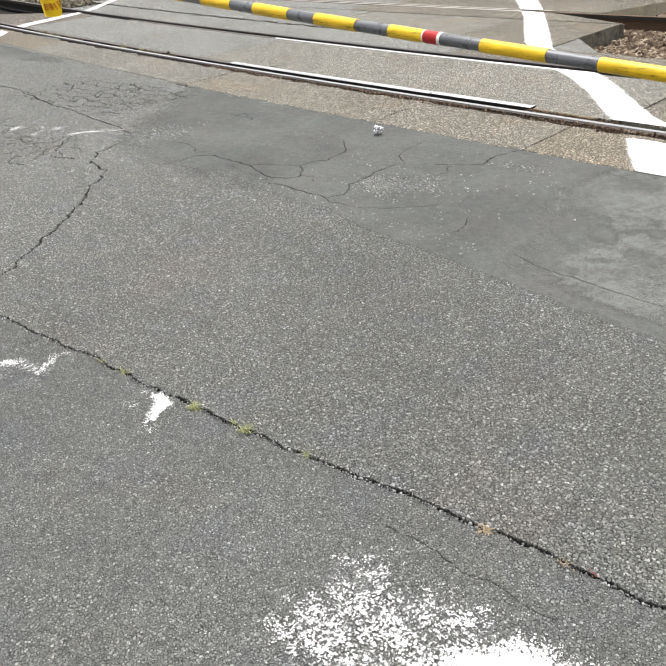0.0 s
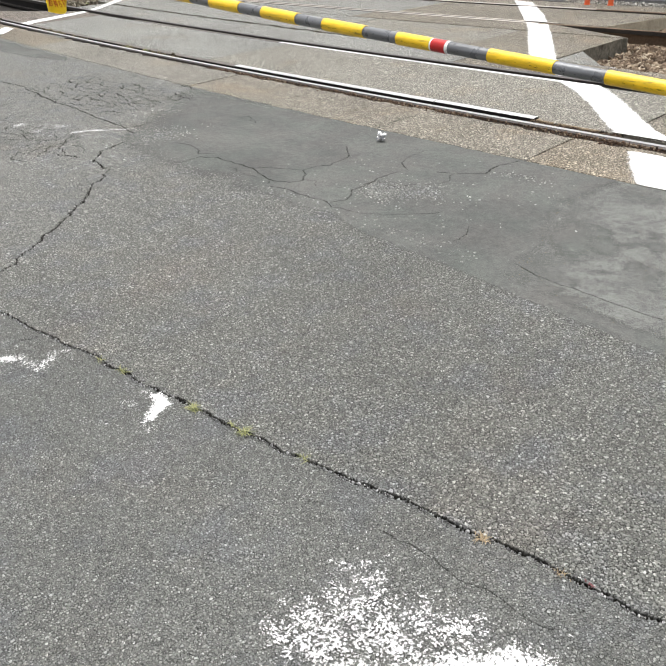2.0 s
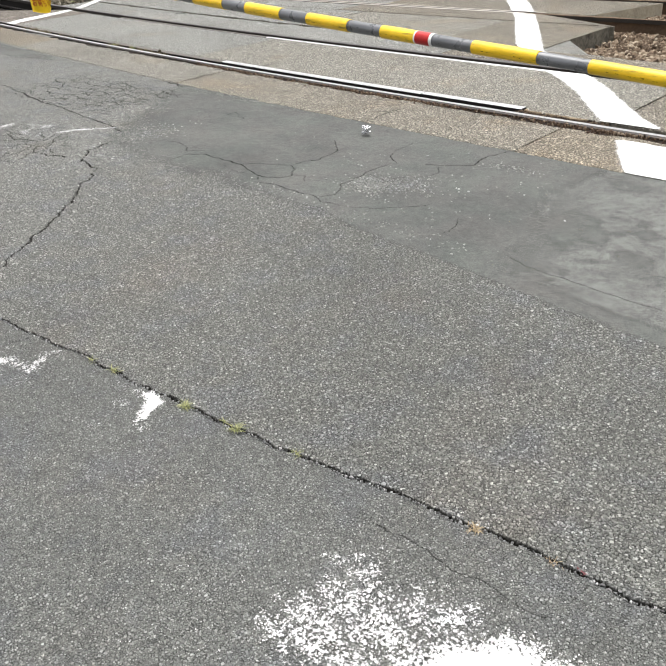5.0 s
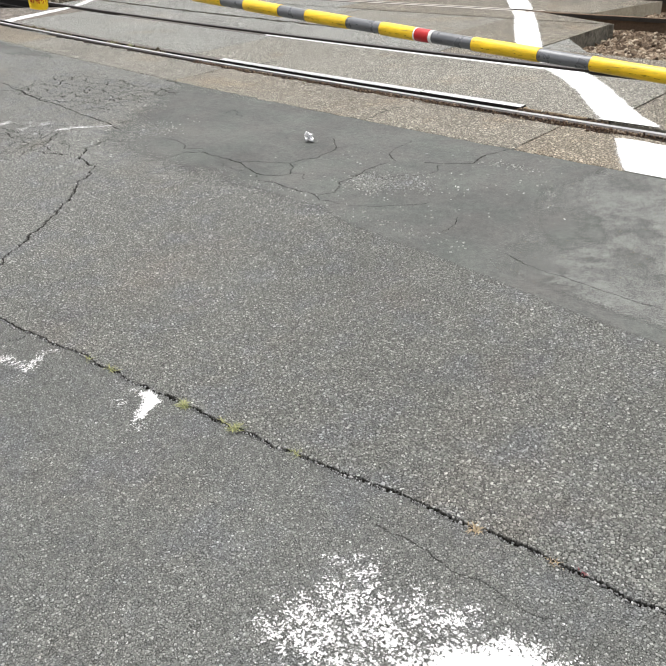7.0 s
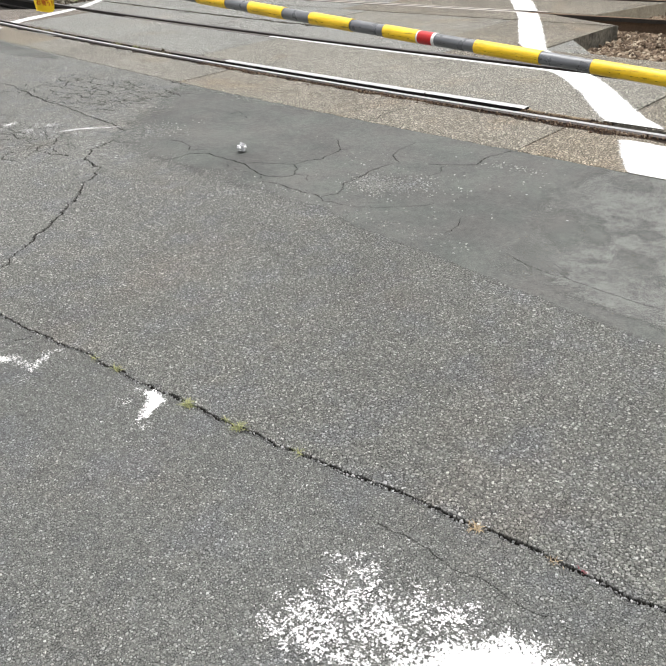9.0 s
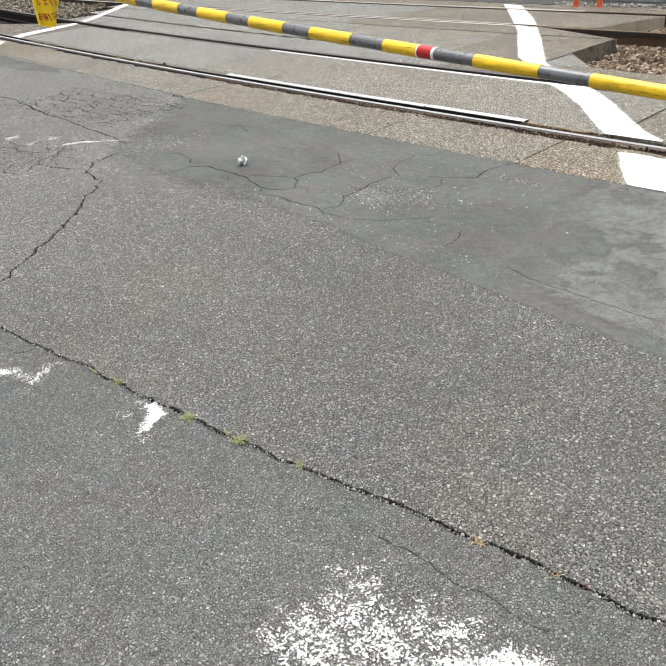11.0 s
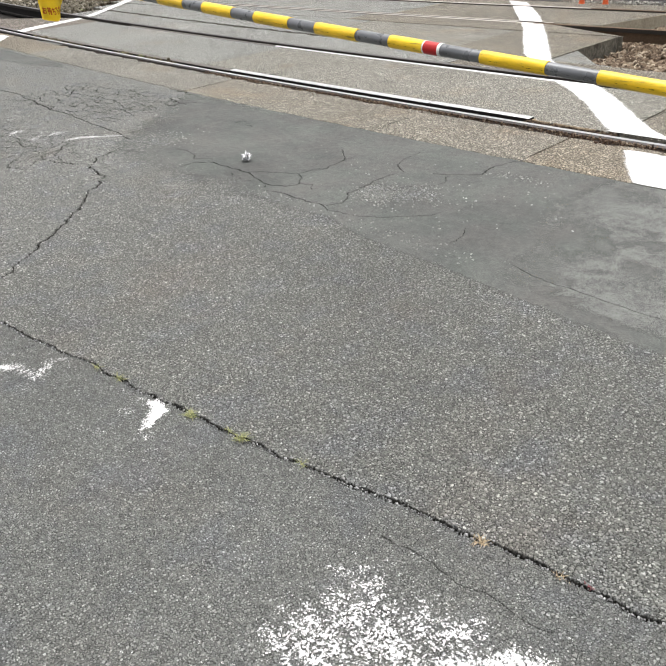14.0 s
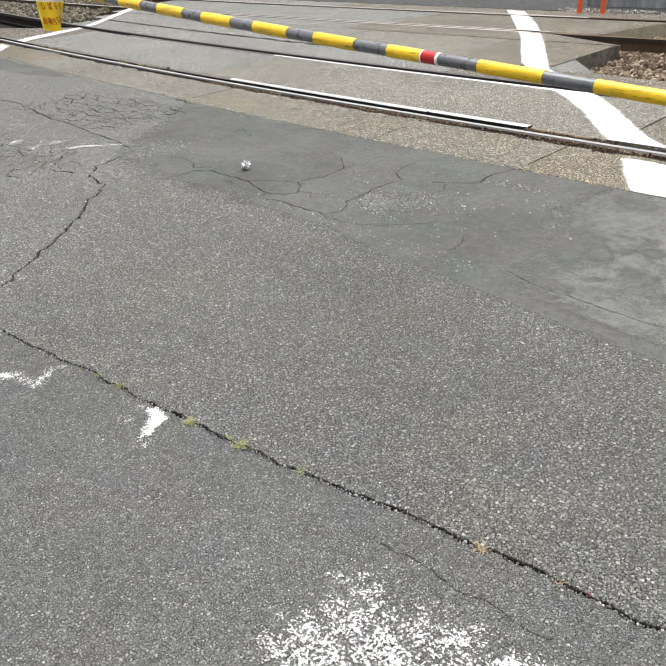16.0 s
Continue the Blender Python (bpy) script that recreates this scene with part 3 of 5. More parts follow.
def patch_cover(x, y):
    """Thick towards the right edge of its lower rim, thinned to nothing over a hand's width at the other end."""
    slope = np.interp(x, [-3.4, -1.7], [2.0, 14.0])
    c = np.clip(0.42 + (inside(PATCH, x, y) + fringe(x, y, 1.0, 3.5) * np.interp(x, [-3.4, -2.2], [0.07, 0.012])) * slope, 0, 1.15)
    worn = np.exp(-(((x + 2.6) / 0.25) ** 2 + ((y - 3.22) / 0.17) ** 2)) + 0.7 * np.exp(-(((x + 2.8) / 0.09) ** 2 + ((y - 3.2) / 0.13) ** 2)) + 0.6 * np.exp(-(((x + 2.22) / 0.16) ** 2 + ((y - 3.84) / 0.07) ** 2)) + 0.5 * np.exp(-(((x + 4.74) / 0.2) ** 2 + ((y - 3.1) / 0.2) ** 2))
    return np.clip(c - 0.8 * worn, 0, 1.15)


patch = sheet("asphalt_patch", (-6.4, 3.2, 2.2, 4.76), 0.032, 4, lambda x, y: np.minimum(inside(PATCH, x, y) + 0.22, strip_edge(x) + 0.05 - y), 0.002, [SEAL], patch_cover, wear=pale_wear)
tagged(patch, "smooth dark grey cracked asphalt patch on the road", "road patch", kind="structure")

SKIN = [(-12, 4.9), (-5.95, 4.35), (-5.4, 3.7), (-5.15, 3.12), (-6.19, 3.25), (-7.3, 3.38), (-9.0, 3.55), (-12, 3.8)]
FLAT = [(-10.6, 4.72), (-8.4, 4.5), (-8.1, 4.36), (-8.9, 4.22), (-10.6, 4.3)]
old_patch = sheet("asphalt_patch", (-12.0, -5.088, 3.0, 4.92), 0.032, 3, lambda x, y: np.minimum(inside(SKIN, x, y) + 0.05, strip_edge(x) + 0.05 - y), 0.0012, [SEAL],
                  lambda x, y: np.clip(0.02 + fringe(x, y, 0.2, 2.0), 0, 0.3) * np.clip(inside(SKIN, x, y) * 10 + 0.5, 0, 1) + np.clip(inside(FLAT, x, y) * 6 + 0.2, 0, 0.6), wear=pale_wear)
tagged(old_patch, "thin worn bitumen skin over cracked asphalt", "road patch", kind="structure")


def slurry_cover(x, y):
    """A cloudy skin with a wispy rim and darker slanting blots left open in it."""
    rim = np.interp(y, [2.5, 2.77, 3.0, 3.175, 3.37, 3.586, 3.77, 4.01], [-1.5, -1.6, -1.62, -1.69, -1.77, -1.85, -1.8, -1.74])
    into = x - rim + fringe(x, y, 0.06, 5.0)
    c = 0.54 / (1 + np.exp(-(into + 0.04) * 40)) + 0.16 / (1 + np.exp(-(into + 0.14) * 25)) + 0.14 / (1 + np.exp(-(into - 0.25) * 14))
    for a, d, u, v, k in ((-1.534, 3.18, 0.078, 0.18, 0.5), (-1.382, 3.213, 0.046, 0.11, 0.5), (-1.463, 3.351, 0.035, 0.06, 0.42), (-1.304, 3.288, 0.032, 0.045, 0.35), (-1.205, 3.34, 0.036, 0.055, 0.55), (-1.202, 3.091, 0.035, 0.06, 0.35),
                          (-1.272, 2.939, 0.06, 0.022, 0.4), (-1.268, 2.616, 0.08, 0.026, 0.8), (-1.36, 2.66, 0.06, 0.02, 0.5), (-1.318, 2.775, 0.022, 0.04, 0.4), (-1.465, 3.883, 0.05, 0.07, 0.25), (-1.594, 3.919, 0.035, 0.03, 0.4),
                          (-1.256, 3.458, 0.03, 0.05, 0.35), (-1.108, 3.06, 0.04, 0.07, 0.35), (-1.42, 2.78, 0.05, 0.05, 0.2)):
        along, across = (x - a) * 0.47 - (y - d) * 0.88, (x - a) * 0.88 + (y - d) * 0.47
        c = c - k * np.exp(-((across / u) ** 2 + (along / v) ** 2) ** 1.6)
    c = c - 0.7 * np.exp(-(((x + 1.1) / 0.3) ** 2 + ((y - 2.515) / 0.035) ** 2))
    return np.clip(c + fringe(x, y, 0.14, 6.0) * np.clip(c * 2, 0, 1), 0, 0.95) * np.clip((inside(PATCH, x, y) - 0.03) * 12, 0, 1) * np.clip((1.1 - x) / 0.9, 0, 1)


slurry = sheet("cement_stain", (-2.4, 1.2, 2.4, 4.2), 0.03, 4, lambda x, y: np.minimum(inside(PATCH, x, y), strip_edge(x) - 0.02 - y), 0.0035, [SLURRY], slurry_cover)
tagged(slurry, "pale cloudy cement stain on the asphalt patch", "stain", kind="structure")


def chip_cover(x, y):
    """Where the patch is worn and pale stones of the road show through."""
    c = sum(k * np.exp(-(((x - a) / u) ** 2 + ((y - d) / v) ** 2)) for a, d, u, v, k in
            ((-2.67, 3.16, 0.13, 0.1, 0.9), (-2.54, 3.29, 0.13, 0.1, 0.9), (-2.24, 3.84, 0.1, 0.05, 0.5), (-2.14, 3.83, 0.08, 0.04, 0.35), (-2.0, 2.75, 0.3, 0.06, 0.06), (-3.0, 2.8, 0.4, 0.05, 0.12), (-2.3, 3.4, 0.7, 0.5, 0.012), (-4.72, 3.13, 0.16, 0.2, 0.3), (-2.4, 2.75, 0.5, 0.06, 0.06)))
    return np.clip(c * (1.1 + fringe(x, y, 0.9, 5.0)), 0, 0.8) * (inside(PATCH, x, y) > 0)


# stones that stand out of the worn binder where the camera is near
def road_stone_material(name, stones):
    m = Nodes(name, 0.88)
    island = m.tree.nodes.new("ShaderNodeNewGeometry").outputs["Random Per Island"]
    color = m.ramp(island, (0.0, stones[0]), (0.3, stones[1]), (0.78, stones[2]), (0.97, stones[3]), (1.0, stones[4]))
    grain = m.noise(420, 3, 0.65)
    m.bump(grain, 0.0012)
    color = stained(m, m.mix(1.0, color, m.ramp(grain, (0.3, 0.88), (0.7, 1.12)), "MULTIPLY"), 0.15, (0.28, 0.244, 0.238), 0.55)
    return m.done(m.mix(m.ramp(m.noise(5.0, 4, 0.6), (0.48, 0.0), (0.64, 0.5)), color, m.mix(1.0, color, (0.92, 0.95, 1.1), "MULTIPLY")))


def road_stones(name, bounds, spacing, radius, height, keep, z, mat, label, seed):
    """Low rounded stones, packed in rows and pushed about, each with its own outline."""
    rng = np.random.default_rng(seed)
    x0, x1, y0, y1 = bounds
    gx, gy = np.meshgrid(np.arange(x0, x1, spacing), np.arange(y0, y1, spacing * 0.87))
    gx = gx + (np.arange(len(gx)) % 2)[:, None] * spacing / 2
    x, y = (c.ravel() + rng.normal(0, spacing * 0.24, c.size) for c in (gx, gy))
    hold = keep(x, y) > rng.random(len(x))
    x, y = x[hold], y[hold]
    hold = crack_at(x, y, 0.03)[0] > radius[0] * 0.7
    x, y = x[hold], y[hold]
    n, k = len(x), 5
    turn = rng.uniform(0, math.tau, (n, 1)) + np.arange(k) * math.tau / k
    out = rng.uniform(*radius, (n, 1)) * rng.uniform(0.68, 1.25, (n, k))
    axis, squash = rng.uniform(0, math.tau, (n, 1)), rng.uniform(0.65, 1.0, (n, 1))
    dx, dy = out * np.cos(turn), out * np.sin(turn) * squash
    rx, ry = dx * np.cos(axis) - dy * np.sin(axis), dx * np.sin(axis) + dy * np.cos(axis)
    h, tx, ty = rng.uniform(*height, (n, 1)), rng.normal(0, 0.2, (n, 1)), rng.normal(0, 0.2, (n, 1))
    verts = np.empty((n, 2 * k + 1, 3))
    for row, f, lift in ((0, 1.0, -0.3), (1, 0.8, 0.9)):
        verts[:, row * k:(row + 1) * k, 0] = x[:, None] + rx * f
        verts[:, row * k:(row + 1) * k, 1] = y[:, None] + ry * f
        verts[:, row * k:(row + 1) * k, 2] = z + h * lift + (rx * tx + ry * ty) * (row == 1)
    verts[:, 2 * k] = np.stack([x, y, z + h[:, 0]], 1)
    one = [(a, (a + 1) % k, k + (a + 1) % k, k + a) for a in range(k)]
    cap = [(k + a, k + (a + 1) % k, 2 * k) for a in range(k)]
    base = np.arange(n)[:, None, None] * (2 * k + 1)
    loops = np.concatenate([(np.array(one)[None] + base).reshape(n, -1), (np.array(cap)[None] + base).reshape(n, -1)], 1)
    counts = np.tile([4] * k + [3] * k, n)
    me = bpy.data.meshes.new(name)
    me.vertices.add(n * (2 * k + 1))
    me.vertices.foreach_set("co", verts.ravel())
    me.loops.add(loops.size)
    me.loops.foreach_set("vertex_index", loops.ravel().astype(np.int32))
    me.polygons.add(len(counts))
    me.polygons.foreach_set("loop_start", np.concatenate([[0], np.cumsum(counts)[:-1]]).astype(np.int32))
    me.update(calc_edges=True)
    me.materials.append(mat)
    return tagged(new(name, me), label, "stones", kind="stuff")


def coarse_keep(x, y):
    """Thick beside the long crack, thinning out up the road and at the patch."""
    c = np.clip((4.3 - np.hypot(x, y)) / 1.2, 0, 1) * 0.8
    return np.where(y < long_y(x) + 0.004, 0, c) * np.clip(0.5 - inside(PATCH, x, y) * np.interp(x, [-3.4, -1.7], [5.0, 40.0]), 0, 1)


COARSE_STONES = road_stone_material("grey_road_stones", (G3(0.096, 0.98, 0.945), G3(0.14, 0.98, 0.925), G3(0.188, 0.98, 0.925), G3(0.248, 0.98, 0.925), G3(0.48, 1.0, 0.95)))
FINE_STONES = road_stone_material("small_road_stones", (G3(0.1, 0.98, 0.95), G3(0.145, 0.98, 0.945), G3(0.19, 0.98, 0.945), G3(0.25, 0.98, 0.94), G3(0.38, 1.0, 0.95)))
road_stones("road_stones", (-4.2, 0.3, 1.0, 3.0), 0.0082, (0.0024, 0.0047), (0.001, 0.003), coarse_keep, 0.0, COARSE_STONES, "grey stones standing out of the worn asphalt", 31)
road_stones("road_stones", (-2.9, 0.2, 0.3, 1.5), 0.0088, (0.0018, 0.0042), (0.0006, 0.002), lambda x, y: np.where(y < long_y(x) - 0.004, 0.5, 0) * np.clip((3.2 - np.hypot(x, y)) / 0.8, 0, 1), -0.001, FINE_STONES, "small grey stones in the finer asphalt", 32)

CHIP_STONES = road_stone_material("pale_stone_chips", (G3(0.13, 0.99, 0.95), G3(0.19, 0.99, 0.95), G3(0.25, 0.99, 0.94), G3(0.32, 1.0, 0.95), G3(0.46, 1.0, 0.95)))
road_stones("stone_chips", (-5.0, -1.4, 2.6, 4.08), 0.0115, (0.004, 0.0078), (0.0015, 0.0042), chip_cover, 0.0022, CHIP_STONES, "pale stones showing through the worn patch", 33)

# painted marks
def paint(name, bounds, cell, cover, z, label, signed=None):
    ob = sheet(name, bounds, cell, 0, signed or (lambda x, y: cover(x, y) - 0.02 + cell), z, [PAINT], cover, carve=False)
    return tagged(ob, label, "road marking", kind="structure")


def specks(x, y, rows):
    """Cover by worn dabs: place, reach across and along the way that the road is walked, strength."""
    c = np.zeros(x.shape)
    for a, d, across, deep, k in rows:
        u, v = (x - a) * 0.757 + (y - d) * 0.653, (x - a) * 0.655 - (y - d) * 0.756
        c = c + k * np.exp(-((u / across) ** 2 + (v / deep) ** 2))
    return c


MARK = [(-0.677, 0.862), (-0.64, 0.958), (-0.606, 1.019), (-0.559, 1.06), (-0.51, 1.08), (-0.429, 1.095), (-0.2, 1.14), (-0.05, 1.1), (-0.3, 0.85), (-0.75, 0.55), (-0.8, 0.6), (-0.72, 0.72)]


def big_mark(x, y):
    """A painted field: solid inside its edge, flaked to specks outside it."""
    speck = specks(x, y, ((-0.876, 0.911, 0.065, 0.046, 0.40), (-0.907, 0.838, 0.045, 0.032, 0.36), (-0.835, 0.893, 0.055, 0.034, 0.30), (-0.928, 0.938, 0.030, 0.022, 0.30), (-0.893, 1.019, 0.041, 0.038, 0.24), (-0.943, 1.029, 0.060, 0.034, 0.14),
                          (-0.986, 0.770, 0.018, 0.018, 0.42), (-0.911, 0.783, 0.055, 0.034, 0.28), (-0.819, 0.834, 0.074, 0.032, 0.34), (-1.003, 1.004, 0.020, 0.008, 0.40), (-0.940, 1.049, 0.010, 0.012, 0.45), (-0.991, 1.071, 0.007, 0.007, 0.50)))
    speck = speck + specks(x, y, ((-0.968, 0.880, 0.012, 0.008, 0.35), (-0.750, 0.982, 0.074, 0.046, 0.34), (-0.701, 0.994, 0.055, 0.046, 0.30), (-0.757, 0.902, 0.083, 0.032, 0.30), (-0.642, 1.105, 0.018, 0.012, 0.40), (-0.618, 1.052, 0.065, 0.035, 0.30),
                                  (-0.772, 1.057, 0.060, 0.032, 0.14), (-0.970, 0.854, 0.050, 0.036, 0.14), (-0.830, 0.990, 0.046, 0.029, 0.20), (-0.878, 1.0, 0.12, 0.11, 0.1), (-0.92, 0.8, 0.1, 0.07, 0.12), (-0.655, 1.045, 0.1, 0.07, 0.14), (-0.877, 0.754, 0.08, 0.05, 0.2), (-0.77, 0.824, 0.09, 0.05, 0.26), (-0.7, 0.878, 0.08, 0.05, 0.32)))
    solid = 0.45 + inside(MARK, x, y) * 9.0
    return np.clip(np.maximum(np.minimum(speck * 0.96, 0.38), np.minimum(solid, 1.2)) + fringe(x, y, 0.1, 16.0), 0, 1.2)


DAB = [(-1.972, 1.136), (-1.942, 1.161), (-1.868, 1.152), (-1.857, 1.1), (-1.834, 1.051), (-1.844, 1.031), (-1.883, 1.069), (-1.907, 1.111)]


def small_mark(x, y):
    """A bright three-cornered dab with a few flakes beside it."""
    flakes = specks(x, y, ((-1.959, 1.053, 0.020, 0.030, 0.34), (-1.995, 1.127, 0.026, 0.021, 0.47), (-2.002, 1.048, 0.020, 0.025, 0.27), (-1.803, 1.019, 0.027, 0.022, 0.24), (-1.933, 0.941, 0.023, 0.012, 0.27), (-1.847, 1.025, 0.019, 0.022, 0.34)))
    return np.clip(np.maximum(flakes, np.minimum(0.45 + inside(DAB, x, y) * 24, 1.1)) + fringe(x, y, 0.12, 14.0), 0, 1)


def strokes(rows):
    """Cover along strokes: ends, width, strength."""
    def cover(x, y):
        c = np.zeros(x.shape)
        for (ax, ay), (bx, by), w, k in rows:
            t = np.clip(((x - ax) * (bx - ax) + (y - ay) * (by - ay)) / ((bx - ax) ** 2 + (by - ay) ** 2), 0, 1)
            c = np.maximum(c, k * np.exp(-((np.hypot(x - ax - t * (bx - ax), y - ay - t * (by - ay)) / w) ** 2)))
        return c
    return cover


hook = strokes((((-2.6, 0.9), (-2.532, 0.962), 0.028, 0.40), ((-2.532, 0.962), (-2.441, 0.972), 0.025, 0.36), ((-2.441, 0.972), (-2.396, 0.969), 0.023, 0.38), ((-2.396, 0.969), (-2.438, 1.011), 0.028, 0.38),
                ((-2.438, 1.011), (-2.460, 1.057), 0.028, 0.40), ((-2.460, 1.057), (-2.450, 1.103), 0.016, 0.36), ((-2.450, 1.103), (-2.409, 1.105), 0.009, 0.31)))
corner_stroke = strokes((((-5.32, 2.775), (-5.267, 2.88), 0.036, 0.55), ((-5.267, 2.88), (-5.161, 2.978), 0.03, 0.58), ((-5.161, 2.978), (-5.06, 3.075), 0.02, 0.54)))
CORNER_DABS = ((-5.869, 2.637, 0.050, 0.070, 0.51), (-5.565, 2.634, 0.041, 0.065, 0.47), (-5.698, 2.746, 0.043, 0.069, 0.42), (-5.579, 2.808, 0.076, 0.068, 0.47), (-5.374, 2.649, 0.097, 0.088, 0.34), (-5.175, 2.792, 0.027, 0.049, 0.31), (-6.100, 2.550, 0.060, 0.060, 0.45))

paint("road_marking", (-1.3, 0.3, 0.4, 1.2), 0.008, big_mark, 0.003, "chipped flaking white paint on dark asphalt")
paint("road_marking", (-2.1, -1.7, 0.9, 1.18), 0.005, small_mark, 0.003, "small chipped white paint mark beside the crack")
paint("road_marking", (-2.75, -2.3, 0.85, 1.15), 0.006, lambda x, y: np.clip(hook(x, y) + specks(x, y, ((-2.372, 0.912, 0.015, 0.024, 0.30), (-2.543, 0.934, 0.041, 0.031, 0.2))) + fringe(x, y, 0.14, 12.0), 0, 1), 0.003, "faint worn white paint streak")
paint("road_marking", (-6.6, -4.9, 2.4, 3.25), 0.008, lambda x, y: np.clip(np.maximum(corner_stroke(x, y), specks(x, y, CORNER_DABS)) + fringe(x, y, 0.14, 9.0) * (np.maximum(corner_stroke(x, y), specks(x, y, CORNER_DABS)) > 0.06), 0, 1), 0.003, "faint worn white paint streak on cracked asphalt")

# rails and deck panels
DECK_Z, RAIL_Z = 0.0085, 0.015


def rail(inner, side, x0, x1, label, top):
    """One running rail: head, web and foot. side: +1 where the head lies beyond the gauge face."""
    thing = new("rail")
    tagged(thing, label, "rail", "rails of the crossing", kind="structure")
    low, high = (inner, lambda x: inner(x) + HEAD) if side > 0 else (lambda x: inner(x) - HEAD, inner)
    mid = lambda x: (low(x) + high(x)) / 2
    cut = -5.2 if top is RAIL_DULL else x1
    ribbon("head", low, high, x0, cut, -0.03, RAIL_Z, [top, RAIL_SHOULDER, RAIL_SIDE] if top is RAIL_TOP else [top, RAIL_SIDE], thing, bevel=0.0115 if top is RAIL_TOP else 0.003)
    if cut < x1:
        ribbon("head", low, high, cut, x1, -0.03, RAIL_Z, [RUST, RAIL_SIDE], thing, bevel=0.003)
    steel = RUST if top is RAIL_DULL else GRIME_AND_SHADE
    ribbon("web", lambda x: mid(x) - 0.009, lambda x: mid(x) + 0.009, x0, x1, -0.14, -0.025, [steel], thing)
    ribbon("foot", lambda x: mid(x) - 0.06, lambda x: mid(x) + 0.06, x0, x1, -0.165, -0.135, [steel], thing)


rail(rail_1, -1, -24, 6, "steel rail with a polished head sunk in the crossing", RAIL_TOP)
rail(rail_2, 1, -24, 6, "dull steel rail sunk in the crossing", RAIL_SHOULDER)
rail(rail_3, -1, -24, 8, "rusty steel rail of the farther track", RAIL_DULL)
rail(rail_4, 1, -24, 8, "rusty steel rail of the farther track", RAIL_DULL)

deck = new("crossing_deck")
tagged(deck, "concrete and asphalt deck panels between the rails", "crossing deck", kind="structure")


def ragged(base, amp, seed):
    """A curve with a crumbled edge."""
    return lambda x: base(x) + amp * noise.fractal((x * 4.0, seed, 0.0), 0.8, 2.0, 5)


def panels(low, high, cuts, mats, z=DECK_Z, name="deck_panel", gap=0.007, step=0.06, skew=0.0, side=None):
    for n, (a, b) in enumerate(zip(cuts[:-1], cuts[1:])):
        one = ribbon(name, low, high, a + gap, b - gap, -0.22, z + 0.0015 * (n % 2), [mats[n % len(mats)], side or CONCRETE_DARK], deck, step, 0.006)
        if skew and n == len(cuts) - 2:
            for v in one.data.vertices:
                v.co.x += skew * max(0.0, v.co.y - low(v.co.x)) * min(1.0, max(0.0, (v.co.x - a) / (b - a)))


strip_low = ragged(strip_edge, 0.022, 1.0)
panels(strip_low, ragged(lambda x: rail_1(x) - HEAD - 0.065 - 0.025 * min(1.0, max(0.0, x + 3.6)), 0.055, 2.0), [-14, -9.5, -5.93, -2.36, 1.2, 5], [DECK_TAN, DECK_PALE, DECK_SAND, DECK_TAN, DECK_TAN], z=0.0045, side=DECK_TAN)
panels(lambda x: rail_1(x) + SLOT + (0.072 if x < -2.79 else 0.0), lambda x: rail_2(x) - SLOT - 0.05, [-11.45, -6.82, -2.15, 1.3, 5], [DECK_GREY, DECK_MID, DECK_BROWN])
panels(lambda x: rail_2(x) + HEAD + 0.012, ragged(lambda x: rail_2(x) + HEAD + 0.605, 0.045, 3.0), [-12.9, -8.4, -4.6, 5], [DECK_GREY, DECK_GREY, DECK_BROWN])
panels(ragged(lambda x: rail_2(x) + HEAD + 0.675, 0.045, 4.0), ragged(lambda x: rail_3(x) - HEAD - 0.56, 0.02, 5.0), [-13.4, -9.4, -7.3, -5.08, -3.84], [DECK_GREY, DECK_GREY, DECK_MID, DECK_BROWN], DECK_Z + 0.002)
panels(ragged(lambda x: rail_3(x) - HEAD - 0.52, 0.02, 6.0), ragged(lambda x: rail_3(x) - HEAD - 0.03, 0.02, 7.0), [-13.9, -7.8, -3.8], [DECK_GREY, DECK_BROWN], DECK_Z + 0.003, skew=-2.3)
panels(lambda x: rail_3(x) + SLOT + 0.03, lambda x: rail_4(x) - SLOT - 0.016, [-14.4, -10.8, -7.55, -4.38], [DECK_GREY, DECK_GREY, DECK_BROWN], skew=0.27, side=CONCRETE)
panels(lambda x: rail_4(x) + HEAD + 0.012, ragged(lambda x: rail_4(x) + HEAD + 0.55, 0.06, 8.0), [-15.4, -10, -6.6, 8], [DECK_GREY, DECK_BROWN, DECK_BROWN])
# near-black beds that stand for the shade down in the slots and left pit
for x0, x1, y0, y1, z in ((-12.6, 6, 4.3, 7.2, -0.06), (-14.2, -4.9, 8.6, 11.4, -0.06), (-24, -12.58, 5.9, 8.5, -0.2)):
    mesh_object("flangeway_bed", [(x0, y0, z), (x1, y0, z), (x1, y1, z), (x0, y1, z)], [(0, 1, 2, 3)], [FLANGEWAY_SHADE], deck)

# steel edges of the flangeways
ribbon("steel_edge", lambda x: rail_1(x) + SLOT, lambda x: rail_1(x) + SLOT + 0.07, -6.3, -3.73, -0.08, 0.014, [STEEL_EDGE, GRIME_AND_SHADE], deck)
ribbon("steel_edge", lambda x: rail_1(x) + SLOT + 0.004, lambda x: rail_1(x) + SLOT + 0.072, -3.72, -2.82, -0.08, 0.0155, [STEEL_EDGE, GRIME_AND_SHADE], deck)
ribbon("steel_edge", lambda x: rail_1(x) + SLOT, lambda x: rail_1(x) + SLOT + 0.07, -12.6, -6.32, -0.08, 0.008, [STEEL_DULL, GRIME_AND_SHADE], deck)
ribbon("steel_edge", lambda x: rail_2(x) - SLOT - 0.048, lambda x: rail_2(x) - SLOT, -10.4, -7.02, -0.08, 0.0115, [STEEL_DULL, GRIME_AND_SHADE], deck)
